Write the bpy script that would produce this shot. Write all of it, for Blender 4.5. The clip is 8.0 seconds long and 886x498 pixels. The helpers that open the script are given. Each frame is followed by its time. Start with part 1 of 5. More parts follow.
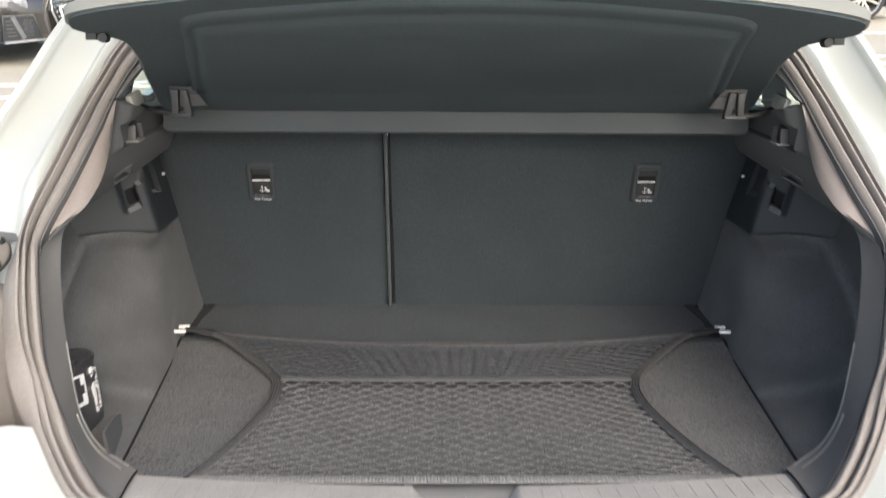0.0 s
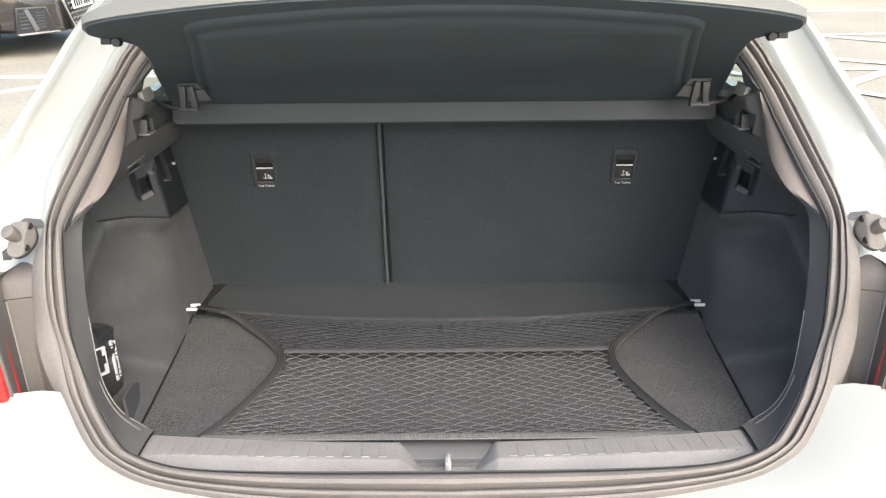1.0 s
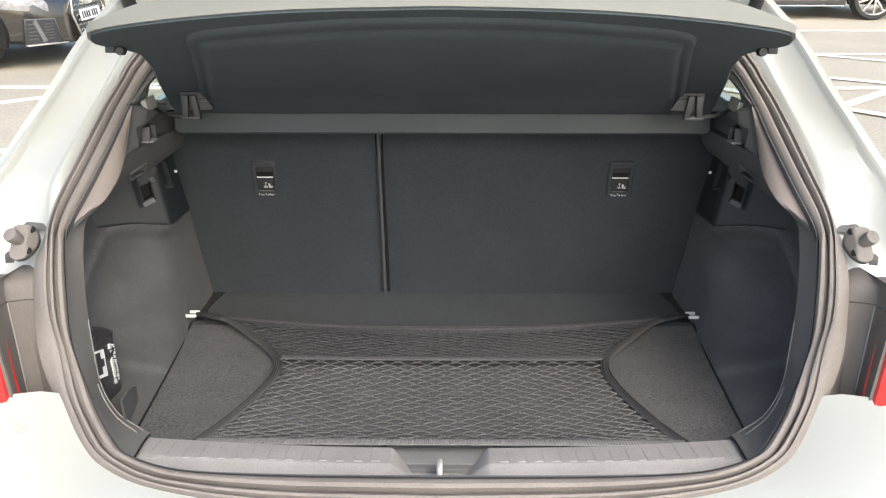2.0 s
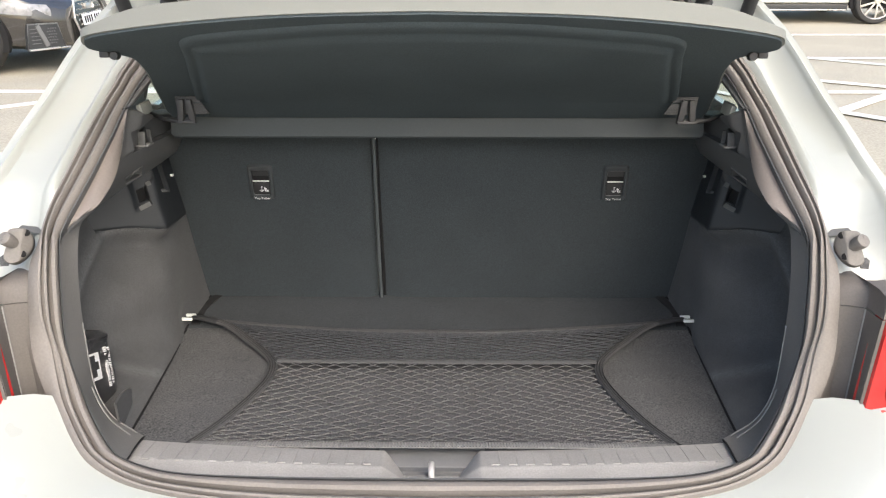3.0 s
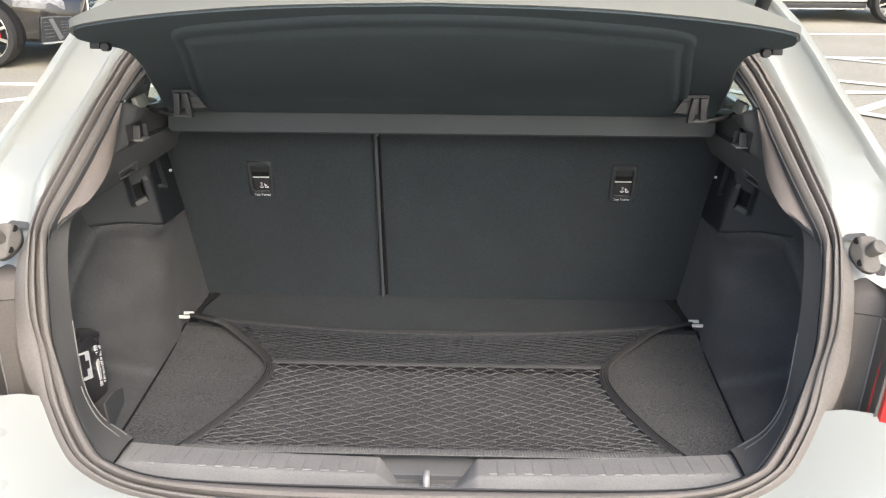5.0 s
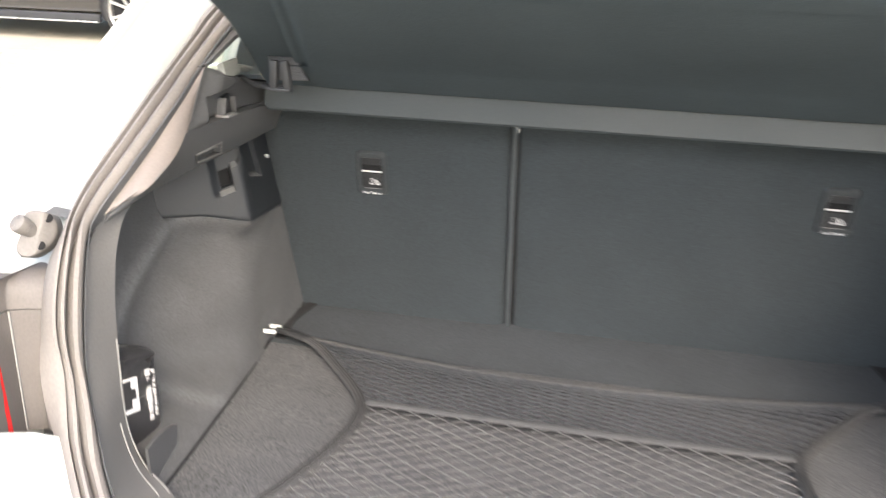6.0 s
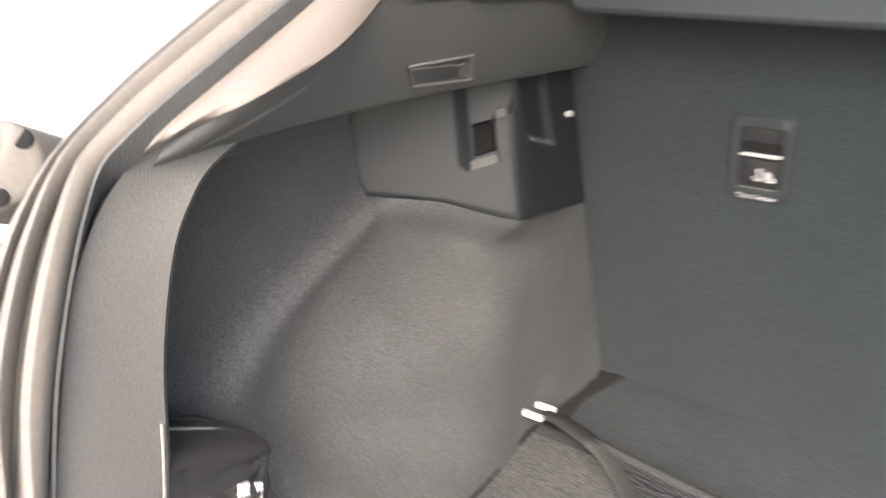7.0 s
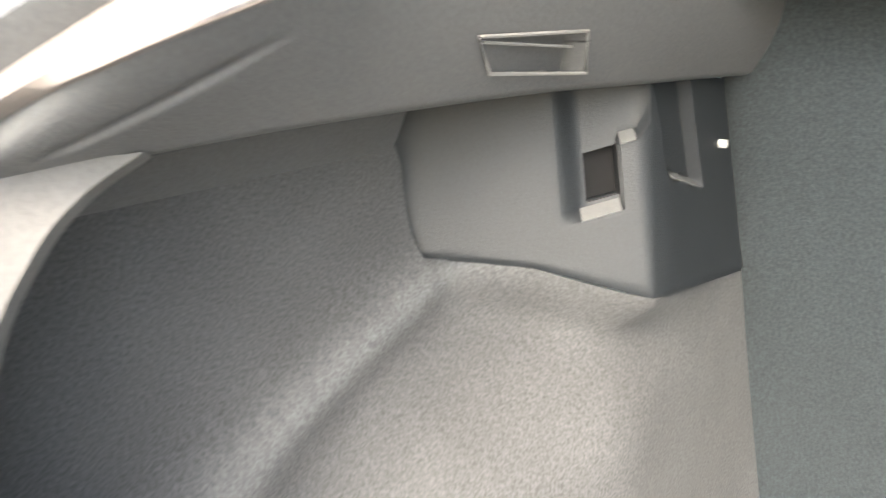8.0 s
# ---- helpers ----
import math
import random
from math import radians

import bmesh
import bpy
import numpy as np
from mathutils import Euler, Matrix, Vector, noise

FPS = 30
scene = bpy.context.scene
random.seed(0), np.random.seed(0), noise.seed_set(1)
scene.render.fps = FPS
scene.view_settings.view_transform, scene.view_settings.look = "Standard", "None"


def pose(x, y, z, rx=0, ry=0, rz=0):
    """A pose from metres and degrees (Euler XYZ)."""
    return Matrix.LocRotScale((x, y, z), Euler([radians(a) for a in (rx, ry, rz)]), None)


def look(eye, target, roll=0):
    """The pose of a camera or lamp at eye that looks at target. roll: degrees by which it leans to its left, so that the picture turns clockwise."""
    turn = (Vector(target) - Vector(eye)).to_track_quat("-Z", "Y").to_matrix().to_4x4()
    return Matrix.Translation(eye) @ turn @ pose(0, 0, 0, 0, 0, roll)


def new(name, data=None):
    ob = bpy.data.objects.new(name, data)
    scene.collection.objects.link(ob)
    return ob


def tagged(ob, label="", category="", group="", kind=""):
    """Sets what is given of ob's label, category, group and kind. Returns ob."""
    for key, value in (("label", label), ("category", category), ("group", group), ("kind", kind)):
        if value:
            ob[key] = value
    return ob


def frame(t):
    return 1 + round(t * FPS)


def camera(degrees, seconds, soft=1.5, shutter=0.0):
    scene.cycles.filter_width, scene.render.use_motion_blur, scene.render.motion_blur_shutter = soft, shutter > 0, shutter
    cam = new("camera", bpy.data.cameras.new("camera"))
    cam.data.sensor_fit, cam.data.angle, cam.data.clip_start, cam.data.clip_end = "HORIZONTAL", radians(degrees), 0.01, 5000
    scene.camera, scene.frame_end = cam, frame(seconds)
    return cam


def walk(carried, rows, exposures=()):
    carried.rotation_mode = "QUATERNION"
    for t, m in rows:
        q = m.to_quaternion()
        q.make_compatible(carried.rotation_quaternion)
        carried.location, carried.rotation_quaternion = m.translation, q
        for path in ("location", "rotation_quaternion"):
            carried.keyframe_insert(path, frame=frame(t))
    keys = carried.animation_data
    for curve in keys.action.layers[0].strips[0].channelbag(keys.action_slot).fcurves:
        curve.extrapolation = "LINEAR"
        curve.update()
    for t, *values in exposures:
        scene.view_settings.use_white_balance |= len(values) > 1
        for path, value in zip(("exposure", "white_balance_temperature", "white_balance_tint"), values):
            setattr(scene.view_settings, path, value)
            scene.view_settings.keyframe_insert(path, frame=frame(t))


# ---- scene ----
cam = camera(57.6, 8.0, soft=1.2, shutter=0.5)
# The car stands nose-down: CAR lays the boot's own axes (x right, y to the car's nose, z up from the boot floor) into the world.
CAR = pose(0, 0, 0, -8.7, 0, 0)
PATH = [
    (0, (-0.0439, -0.8563, 0.5283), (-0.0118, 1.0881, 0.0613), 0.39),
    (0.2, (-0.038, -0.8924, 0.5371), (-0.009, 1.0389, 0.0184), 0.34),
    (0.5, (-0.0119, -0.9283, 0.5458), (-0.0014, 1.0001, 0.0153), -0.39),
    (1, (-0.0041, -0.9601, 0.5471), (-0.0042, 0.9751, 0.0419), -0.52),
    (1.5, (0.002, -0.975, 0.544), (-0.0035, 0.9657, 0.0605), -0.12),
    (1.7, (0.0029, -0.9767, 0.5426), (-0.0027, 0.9657, 0.0658), 0.02),
    (2.8, (0.0234, -0.9855, 0.5414), (0.0105, 0.9607, 0.0808), 0.14),
    (3, (0.0225, -0.9841, 0.5426), (0.0078, 0.9623, 0.0829), 0.08),
    (3.5, (0.0218, -0.979, 0.5433), (0.0078, 0.9673, 0.0831), 0.05),
    (4, (0.025, -0.979, 0.5403), (0.0113, 0.9683, 0.0843), 0.05),
    (4.2, (0.0266, -0.9791, 0.5383), (0.0085, 0.9683, 0.0829), 0.15),
    (5.3, (0.0584, -0.9122, 0.5405), (-0.0248, 1.0298, 0.0697), 1.10),
    (5.5, (0.0701, -0.8722, 0.5303), (-0.0793, 1.0663, 0.0617), 1.52),
    (6, (-0.0119, -0.6409, 0.5026), (-0.3455, 1.2713, 0.0208), 3.25),
    (6.2, (-0.0572, -0.5314, 0.4891), (-0.4799, 1.3645, 0.0125), 3.48),
    (6.5, (-0.0989, -0.3617, 0.4581), (-0.7494, 1.4641, -0.0351), 4.74),
    (6.8, (-0.1479, -0.1939, 0.4003), (-1.0671, 1.5121, -0.0944), 6.16),
    (7, (-0.1861, -0.1072, 0.3687), (-1.2672, 1.5048, -0.1139), 5.53),
    (7.2, (-0.2356, -0.043, 0.34), (-1.4068, 1.5081, -0.1317), 5.45),
    (7.5, (-0.2822, 0.0204, 0.3271), (-1.5584, 1.4974, -0.1085), 5.36),
    (7.8, (-0.3003, 0.0536, 0.3384), (-1.6092, 1.5041, -0.0892), 6.24),
    (8, (-0.3061, 0.0699, 0.3292), (-1.601, 1.5542, -0.0173), 4.86),
]
EXPOSURES = [(0.0, 1.62, 6520, 8), (0.5, 1.77, 6520, 8), (1.5, 1.57, 6540, 8), (3.5, 1.46, 6560, 8), (5.0, 1.41, 6540, 8), (5.5, 1.57, 6520, 8), (6.0, 2.27, 6600, 9), (6.5, 2.52, 6650, 9), (7.0, 2.46, 6720, 10), (7.5, 3.02, 6720, 8), (8.0, 3.42, 6720, 6)]
walk(cam, [(t, CAR @ look(eye, target, roll)) for t, eye, target, roll in PATH], EXPOSURES)

# ---- world and light ----
GROUND = -0.68
world = bpy.data.worlds.new("overcast_sky")
world.use_nodes = True
scene.world = world
wn, wl = world.node_tree.nodes, world.node_tree.links
sky = wn.new("ShaderNodeTexSky")
sky.sky_type, sky.sun_disc = "NISHITA", False
sky.sun_elevation, sky.sun_rotation = radians(43), radians(158)
sky.air_density, sky.dust_density, sky.ozone_density = 1.0, 4.0, 1.0
wl.new(sky.outputs[0], wn["Background"].inputs[0])
wn["Background"].inputs[1].default_value = 0.15
sun = new("sun", bpy.data.lights.new("sun", "SUN"))
sun.data.energy, sun.data.angle, sun.data.color = 0.42, radians(55), (1.0, 0.985, 0.96)
sun.matrix_basis = look((2.5, -6.2, 6.2), (0, 0, 0))


# ---- materials ----
def material(name, color, rough=0.6, metal=0.0, spec=0.5, grain=0.0, grain_scale=300.0, stain=0.0, stain_scale=6.0, bump=0.0, bump_scale=400.0, coat=0.0, sheen=0.0):
    """Principled surface with fine grain, broad stains and a noise relief; all sizes in the object's own metres."""
    m = bpy.data.materials.new(name)
    m.use_nodes = True
    n, l = m.node_tree.nodes, m.node_tree.links
    p = n["Principled BSDF"]
    p.inputs["Roughness"].default_value, p.inputs["Metallic"].default_value = rough, metal
    p.inputs["Specular IOR Level"].default_value, p.inputs["Coat Weight"].default_value = spec, coat
    p.inputs["Coat Roughness"].default_value = 0.05
    p.inputs["Sheen Weight"].default_value, p.inputs["Sheen Roughness"].default_value = sheen, 0.5
    at = n.new("ShaderNodeTexCoord")
    last = n.new("ShaderNodeRGB")
    last.outputs[0].default_value = (*color, 1)
    last = last.outputs[0]

    def noise_node(scale, detail):
        t = n.new("ShaderNodeTexNoise")
        t.inputs["Scale"].default_value, t.inputs["Detail"].default_value = scale, detail
        l.new(at.outputs["Object"], t.inputs["Vector"])
        return t.outputs["Fac"]

    def scaled(socket, low, high, last):
        r = n.new("ShaderNodeMapRange")
        r.inputs["From Min"].default_value, r.inputs["From Max"].default_value = 0.3, 0.7
        r.inputs["To Min"].default_value, r.inputs["To Max"].default_value = low, high
        l.new(socket, r.inputs["Value"])
        x = n.new("ShaderNodeVectorMath")
        x.operation = "SCALE"
        l.new(last, x.inputs[0])
        l.new(r.outputs[0], x.inputs["Scale"])
        return x.outputs[0]

    if grain:
        last = scaled(noise_node(grain_scale, 3), 1 - grain, 1 + grain, last)
    if stain:
        big = noise_node(stain_scale, 5)
        last = scaled(big, 1 - stain, 1 + stain, last)
        r = n.new("ShaderNodeMapRange")
        r.inputs["To Min"].default_value, r.inputs["To Max"].default_value = max(rough - 0.12, 0.02), min(rough + 0.12, 1)
        l.new(big, r.inputs["Value"])
        l.new(r.outputs[0], p.inputs["Roughness"])
    l.new(last, p.inputs["Base Color"])
    if bump:
        b = n.new("ShaderNodeBump")
        b.inputs["Strength"].default_value, b.inputs["Distance"].default_value = bump, 0.0006
        l.new(noise_node(bump_scale, 2), b.inputs["Height"])
        l.new(b.outputs[0], p.inputs["Normal"])
    return m


WHITE_PAINT = material("white_paint", (0.348, 0.367, 0.349), 0.3, stain=0.012, stain_scale=3, coat=0.6)
LEDGE_PLASTIC = material("grained_ledge_plastic", (0.106, 0.108, 0.111), 0.6, grain=0.1, grain_scale=500, stain=0.06, bump=0.4, bump_scale=700)
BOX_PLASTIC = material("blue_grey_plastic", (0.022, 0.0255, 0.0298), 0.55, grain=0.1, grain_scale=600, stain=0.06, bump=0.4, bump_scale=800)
PLASTIC = material("grained_dark_plastic", (0.087, 0.089, 0.092), 0.55, grain=0.12, grain_scale=500, stain=0.06, bump=0.5, bump_scale=700)
PLASTIC_BLACK = material("black_plastic", (0.028, 0.029, 0.031), 0.5, grain=0.1, stain=0.06, bump=0.3, bump_scale=700)
TRIM_LIGHT = material("pale_trim_edge", (0.24, 0.238, 0.234), 0.55, grain=0.1, grain_scale=500, bump=0.3, bump_scale=700)
LIP_PLASTIC = material("grained_lip_plastic", (0.15, 0.147, 0.144), 0.62, grain=0.1, grain_scale=500, stain=0.05, bump=0.5, bump_scale=700)
SILL_PLASTIC = material("scuffed_sill_plastic", (0.305, 0.296, 0.286), 0.88, spec=0.12, grain=0.12, grain_scale=500, stain=0.1, stain_scale=12, bump=0.2, bump_scale=700)
STOP_RUBBER = material("bump_stop_rubber", (0.155, 0.144, 0.133), 0.6, grain=0.08, stain=0.1, stain_scale=30)
BEZEL = material("slate_plastic", (0.038, 0.044, 0.048), 0.6, grain=0.1, grain_scale=500, bump=0.3, bump_scale=700)
BRACKET = material("bracket_plastic", (0.03, 0.031, 0.033), 0.5, grain=0.08, grain_scale=500)
LATCH_PLASTIC = material("latch_cover_plastic", (0.13, 0.131, 0.133), 0.5, grain=0.08, grain_scale=500, stain=0.05)
LATCH_FELT = material("latch_felt", (0.3, 0.29, 0.28), 0.95, grain=0.35, grain_scale=400, bump=0.5)
STRIP_PLASTIC = material("shelf_strip_plastic", (0.038, 0.047, 0.051), 0.6, grain=0.1, grain_scale=500, stain=0.05, bump=0.3, bump_scale=700)
GUIDE = material("guide_plastic", (0.23, 0.24, 0.225), 0.55, grain=0.08, grain_scale=400)
RECESS = material("recess_plastic", (0.115, 0.104, 0.097), 0.6, grain=0.08, grain_scale=400, stain=0.08, stain_scale=20, bump=0.3, bump_scale=700)
# Glossy, with the chamfers' sky glint partly put into a paler base.
CHAMFER_GLINT = material("glint_chamfer_plastic", (0.2, 0.203, 0.203), 0.25, spec=0.8, grain=0.05, grain_scale=600)
RUBBER = material("seal_rubber", (0.18, 0.165, 0.153), 0.7, grain=0.08, stain=0.1, stain_scale=9)
BEIGE = material("pale_pillar_trim", (0.205, 0.18, 0.168), 0.6, grain=0.05, stain=0.04, bump=0.3, bump_scale=600)
CARPET = material("dark_grey_needle_felt", (0.087, 0.0885, 0.0915), 0.95, spec=0.08, grain=0.28, grain_scale=620, stain=0.1, stain_scale=14, bump=0.4, bump_scale=520, sheen=0.08)


def fold_highlight(m):
    """Puts the highlight of the side lining's moulded fold into the colour: a paler band, broken up by noise."""
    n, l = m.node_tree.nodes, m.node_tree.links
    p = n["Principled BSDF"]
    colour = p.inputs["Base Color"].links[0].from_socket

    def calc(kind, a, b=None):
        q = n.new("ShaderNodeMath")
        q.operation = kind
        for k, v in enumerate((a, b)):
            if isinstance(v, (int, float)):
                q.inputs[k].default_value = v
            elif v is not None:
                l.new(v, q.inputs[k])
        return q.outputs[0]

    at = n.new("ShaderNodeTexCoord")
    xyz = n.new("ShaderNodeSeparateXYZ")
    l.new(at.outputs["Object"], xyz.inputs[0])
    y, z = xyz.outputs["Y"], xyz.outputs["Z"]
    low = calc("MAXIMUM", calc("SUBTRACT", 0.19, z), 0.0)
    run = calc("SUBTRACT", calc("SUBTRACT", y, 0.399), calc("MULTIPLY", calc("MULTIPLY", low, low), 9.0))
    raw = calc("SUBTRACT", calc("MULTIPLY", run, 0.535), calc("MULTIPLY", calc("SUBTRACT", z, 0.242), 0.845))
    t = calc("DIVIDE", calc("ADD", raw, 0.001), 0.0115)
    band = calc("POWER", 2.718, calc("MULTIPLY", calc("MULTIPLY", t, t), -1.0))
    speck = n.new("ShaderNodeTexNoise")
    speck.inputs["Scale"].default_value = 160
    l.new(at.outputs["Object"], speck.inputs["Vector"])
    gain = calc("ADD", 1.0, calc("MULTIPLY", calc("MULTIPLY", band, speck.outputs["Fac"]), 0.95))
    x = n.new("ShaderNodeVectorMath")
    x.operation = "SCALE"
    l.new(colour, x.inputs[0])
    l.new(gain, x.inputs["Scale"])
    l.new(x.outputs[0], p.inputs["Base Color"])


fold_highlight(CARPET)
FELT_FLOOR = material("floor_felt", (0.09, 0.091, 0.094), 0.95, spec=0.1, grain=0.6, grain_scale=430, stain=0.12, stain_scale=10, bump=0.6, bump_scale=420, sheen=0.06)
SEAT_FELT = material("seat_back_felt", (0.0398, 0.0475, 0.0525), 0.92, spec=0.15, grain=0.24, grain_scale=500, stain=0.08, stain_scale=9, bump=0.8, bump_scale=600, sheen=0.1)
PANEL_FELT = material("panel_felt", (0.052, 0.058, 0.0635), 0.95, spec=0.1, grain=0.3, grain_scale=420, stain=0.1, stain_scale=10, bump=0.6, bump_scale=500, sheen=0.06)
SHELF_FELT = material("shelf_felt", (0.07, 0.087, 0.098), 0.95, spec=0.06, grain=0.14, grain_scale=500, stain=0.08, bump=0.6, bump_scale=600, sheen=0.0)
SHELF_RIM = material("shelf_rim", (0.205, 0.213, 0.203), 0.7, spec=0.3, grain=0.015, grain_scale=500, stain=0.03, stain_scale=4, bump=0.15)
CORD = material("net_cord", (0.085, 0.087, 0.09), 0.7, grain=0.98, grain_scale=620, bump=0.5, bump_scale=1500)


def flecked(m, dark, light, scale):
    """Dark yarn with pale flecks twisted into it."""
    n, l = m.node_tree.nodes, m.node_tree.links
    t = n.new("ShaderNodeTexNoise")
    t.inputs["Scale"].default_value, t.inputs["Detail"].default_value = scale, 1
    at = n.new("ShaderNodeTexCoord")
    l.new(at.outputs["Object"], t.inputs["Vector"])
    ramp = n.new("ShaderNodeValToRGB")
    ramp.color_ramp.elements[0].position, ramp.color_ramp.elements[0].color = 0.45, (*dark, 1)
    ramp.color_ramp.elements[1].position, ramp.color_ramp.elements[1].color = 0.56, (*light, 1)
    l.new(t.outputs["Fac"], ramp.inputs["Fac"])
    l.new(ramp.outputs[0], n["Principled BSDF"].inputs["Base Color"])


# Darker copy of the cord: the front half's shade put into its colour.
CORD_SHADED = material("shaded_net_cord", (0.05, 0.052, 0.055), 0.7, bump=0.5, bump_scale=1500)
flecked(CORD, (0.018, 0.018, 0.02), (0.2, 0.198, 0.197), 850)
flecked(CORD_SHADED, (0.01, 0.011, 0.013), (0.062, 0.068, 0.076), 850)
WEBBING = material("woven_webbing", (0.068, 0.068, 0.069), 0.75, grain=0.45, grain_scale=900, bump=0.7, bump_scale=1200)
WEBBING_GREY = material("smooth_webbing", (0.085, 0.086, 0.088), 0.75, grain=0.2, grain_scale=900, bump=0.4, bump_scale=1200)
WEBBING_HEM = material("hem_webbing", (0.165, 0.163, 0.158), 0.75, grain=0.4, grain_scale=900, bump=0.5, bump_scale=1200)
WEBBING_DARK = material("dark_webbing", (0.02, 0.02, 0.021), 0.8, grain=0.3, grain_scale=700, bump=0.5)
HOOK_WHITE = material("bright_hook", (0.8, 0.8, 0.78), 0.35, grain=0.04)
STEEL = material("steel", (0.62, 0.6, 0.58), 0.5, 0.5, stain=0.1, stain_scale=30)
NYLON = material("black_nylon", (0.033, 0.033, 0.0355), 0.3, spec=0.75, grain=0.15, grain_scale=900, bump=0.4, bump_scale=900)
PRINT = material("white_print", (0.8, 0.8, 0.8), 0.6, grain=0.06, grain_scale=200)
PIPING = material("grey_piping", (0.07, 0.08, 0.087), 0.6, grain=0.1, grain_scale=400)
RED_LENS = material("red_lens", (0.5, 0.02, 0.02), 0.12, coat=1.0, stain=0.15, stain_scale=40)
LAMP_RED = material("bright_red_reflector", (0.75, 0.06, 0.05), 0.2, coat=1.0, grain=0.1)
GAP = material("dark_gap", (0.006, 0.006, 0.007), 0.9, grain=0.1)
ASPHALT = material("asphalt", (0.37, 0.338, 0.265), 0.9, grain=0.18, grain_scale=60, stain=0.12, stain_scale=0.7, bump=1.0, bump_scale=90)
LINE_PAINT = material("road_paint", (0.75, 0.74, 0.7), 0.7, grain=0.15, grain_scale=50, stain=0.1, stain_scale=4)
CAR_BLACK = material("black_car_paint", (0.03, 0.027, 0.024), 0.18, spec=0.5, coat=1.0, stain=0.05, stain_scale=2)
CAR_SILVER = material("silver_car_paint", (0.6, 0.6, 0.58), 0.35, 0.2, coat=0.8, stain=0.04, stain_scale=2)
TYRE = material("tyre_rubber", (0.035, 0.034, 0.033), 0.85, grain=0.15, grain_scale=80, bump=0.6, bump_scale=120)
ALLOY = material("alloy", (0.62, 0.6, 0.57), 0.3, 0.8, stain=0.05)
RED_PAINT = material("red_caliper", (0.6, 0.02, 0.02), 0.35, grain=0.05)
GLOSS_BLACK = material("gloss_black", (0.012, 0.012, 0.013), 0.12, coat=0.5, grain=0.05)
GLASS = material("tinted_glass", (0.02, 0.022, 0.024), 0.04, coat=1.0)
LAMP_GLASS = material("headlamp_glass", (0.26, 0.26, 0.265), 0.3, 0.0, coat=1.0, stain=0.3, stain_scale=20)
CLEAR = bpy.data.materials.new("clear_glass")
CLEAR.use_nodes = True
_p = CLEAR.node_tree.nodes["Principled BSDF"]
_p.inputs["Base Color"].default_value = (0.72, 0.8, 0.73, 1)
_p.inputs["Transmission Weight"].default_value, _p.inputs["Roughness"].default_value, _p.inputs["IOR"].default_value = 1.0, 0.02, 1.1


# ---- mesh helpers ----
def link(name, bm, mat, parent=None, label="", smooth=True, at=None, sharp=38):
    """The bmesh as one mesh object; a part where parent is given."""
    bmesh.ops.recalc_face_normals(bm, faces=bm.faces)
    me = bpy.data.meshes.new(name)
    bm.to_mesh(me)
    bm.free()
    me.materials.append(mat)
    if smooth:
        me.shade_smooth()
        me.set_sharp_from_angle(angle=radians(sharp))
    ob = new(name, me)
    if parent is not None:
        ob.parent = parent
    else:
        ob.matrix_basis = at if at is not None else CAR
    if label:
        ob["label"] = label
    return ob


def part(name, bm, mat, parent, label="", smooth=True):
    return link(name, bm, mat, parent, label, smooth)


def thing(name, label, category, at=None, group="", kind=""):
    e = new(name)
    e.empty_display_size = 0.05
    e.matrix_basis = at if at is not None else CAR
    return tagged(e, label, category, group, kind)


def spline(points, n, closed=False):
    """n points along a smooth curve through the given ones."""
    p = [Vector(q) for q in points]
    k = len(p)
    out = []
    last = k if closed else k - 1
    for j in range(n):
        s = j / (n if closed else n - 1) * last
        i = min(int(s), last - 1)
        f = s - i
        if closed:
            a, b, c, d = p[i - 1], p[i], p[(i + 1) % k], p[(i + 2) % k]
        else:
            b, c = p[i], p[i + 1]
            a = p[i - 1] if i else b * 2 - c
            d = p[i + 2] if i + 2 < k else c * 2 - b
        out.append(b + 0.5 * f * (c - a + f * (2 * a - 5 * b + 4 * c - d + f * (3 * (b - c) + d - a))))
    return out


def grid(bm, rows, closed_u=False, closed_v=False):
    """Faces between rows of points. Returns the rows of vertices."""
    vs = [[bm.verts.new(q) for q in r] for r in rows]
    for i in range(len(vs) - (0 if closed_v else 1)):
        a, b = vs[i], vs[(i + 1) % len(vs)]
        for j in range(len(a) - (0 if closed_u else 1)):
            k = (j + 1) % len(a)
            bm.faces.new((a[j], a[k], b[k], b[j]))
    return vs


def shell(rows, off):
    """A sheet with thickness: rows of points and the same rows moved by off, joined round the rim."""
    bm = bmesh.new()
    off = Vector(off)
    a = grid(bm, rows)
    b = grid(bm, [[Vector(q) + off for q in r] for r in rows])
    rim = lambda v: v[0] + [r[-1] for r in v[1:]] + v[-1][-2::-1] + [r[0] for r in v[-2:0:-1]]
    ra, rb = rim(a), rim(b)
    for i in range(len(ra)):
        k = (i + 1) % len(ra)
        bm.faces.new((ra[i], ra[k], rb[k], rb[i]))
    return bm


def box(bm, centre, size, bevel=0.0, turn=None, segments=2):
    m = Matrix.Translation(centre) @ (turn if turn is not None else Matrix.Identity(4)) @ Matrix.Diagonal((*size, 1))
    made = bmesh.ops.create_cube(bm, size=1.0, matrix=m)["verts"]
    if bevel:
        edges = list({e for v in made for e in v.link_edges})
        bmesh.ops.bevel(bm, geom=edges, offset=bevel, segments=segments, profile=0.6, affect="EDGES")
    return bm


def boxed(centre, size, bevel=0.0, turn=None):
    return box(bmesh.new(), centre, size, bevel, turn)


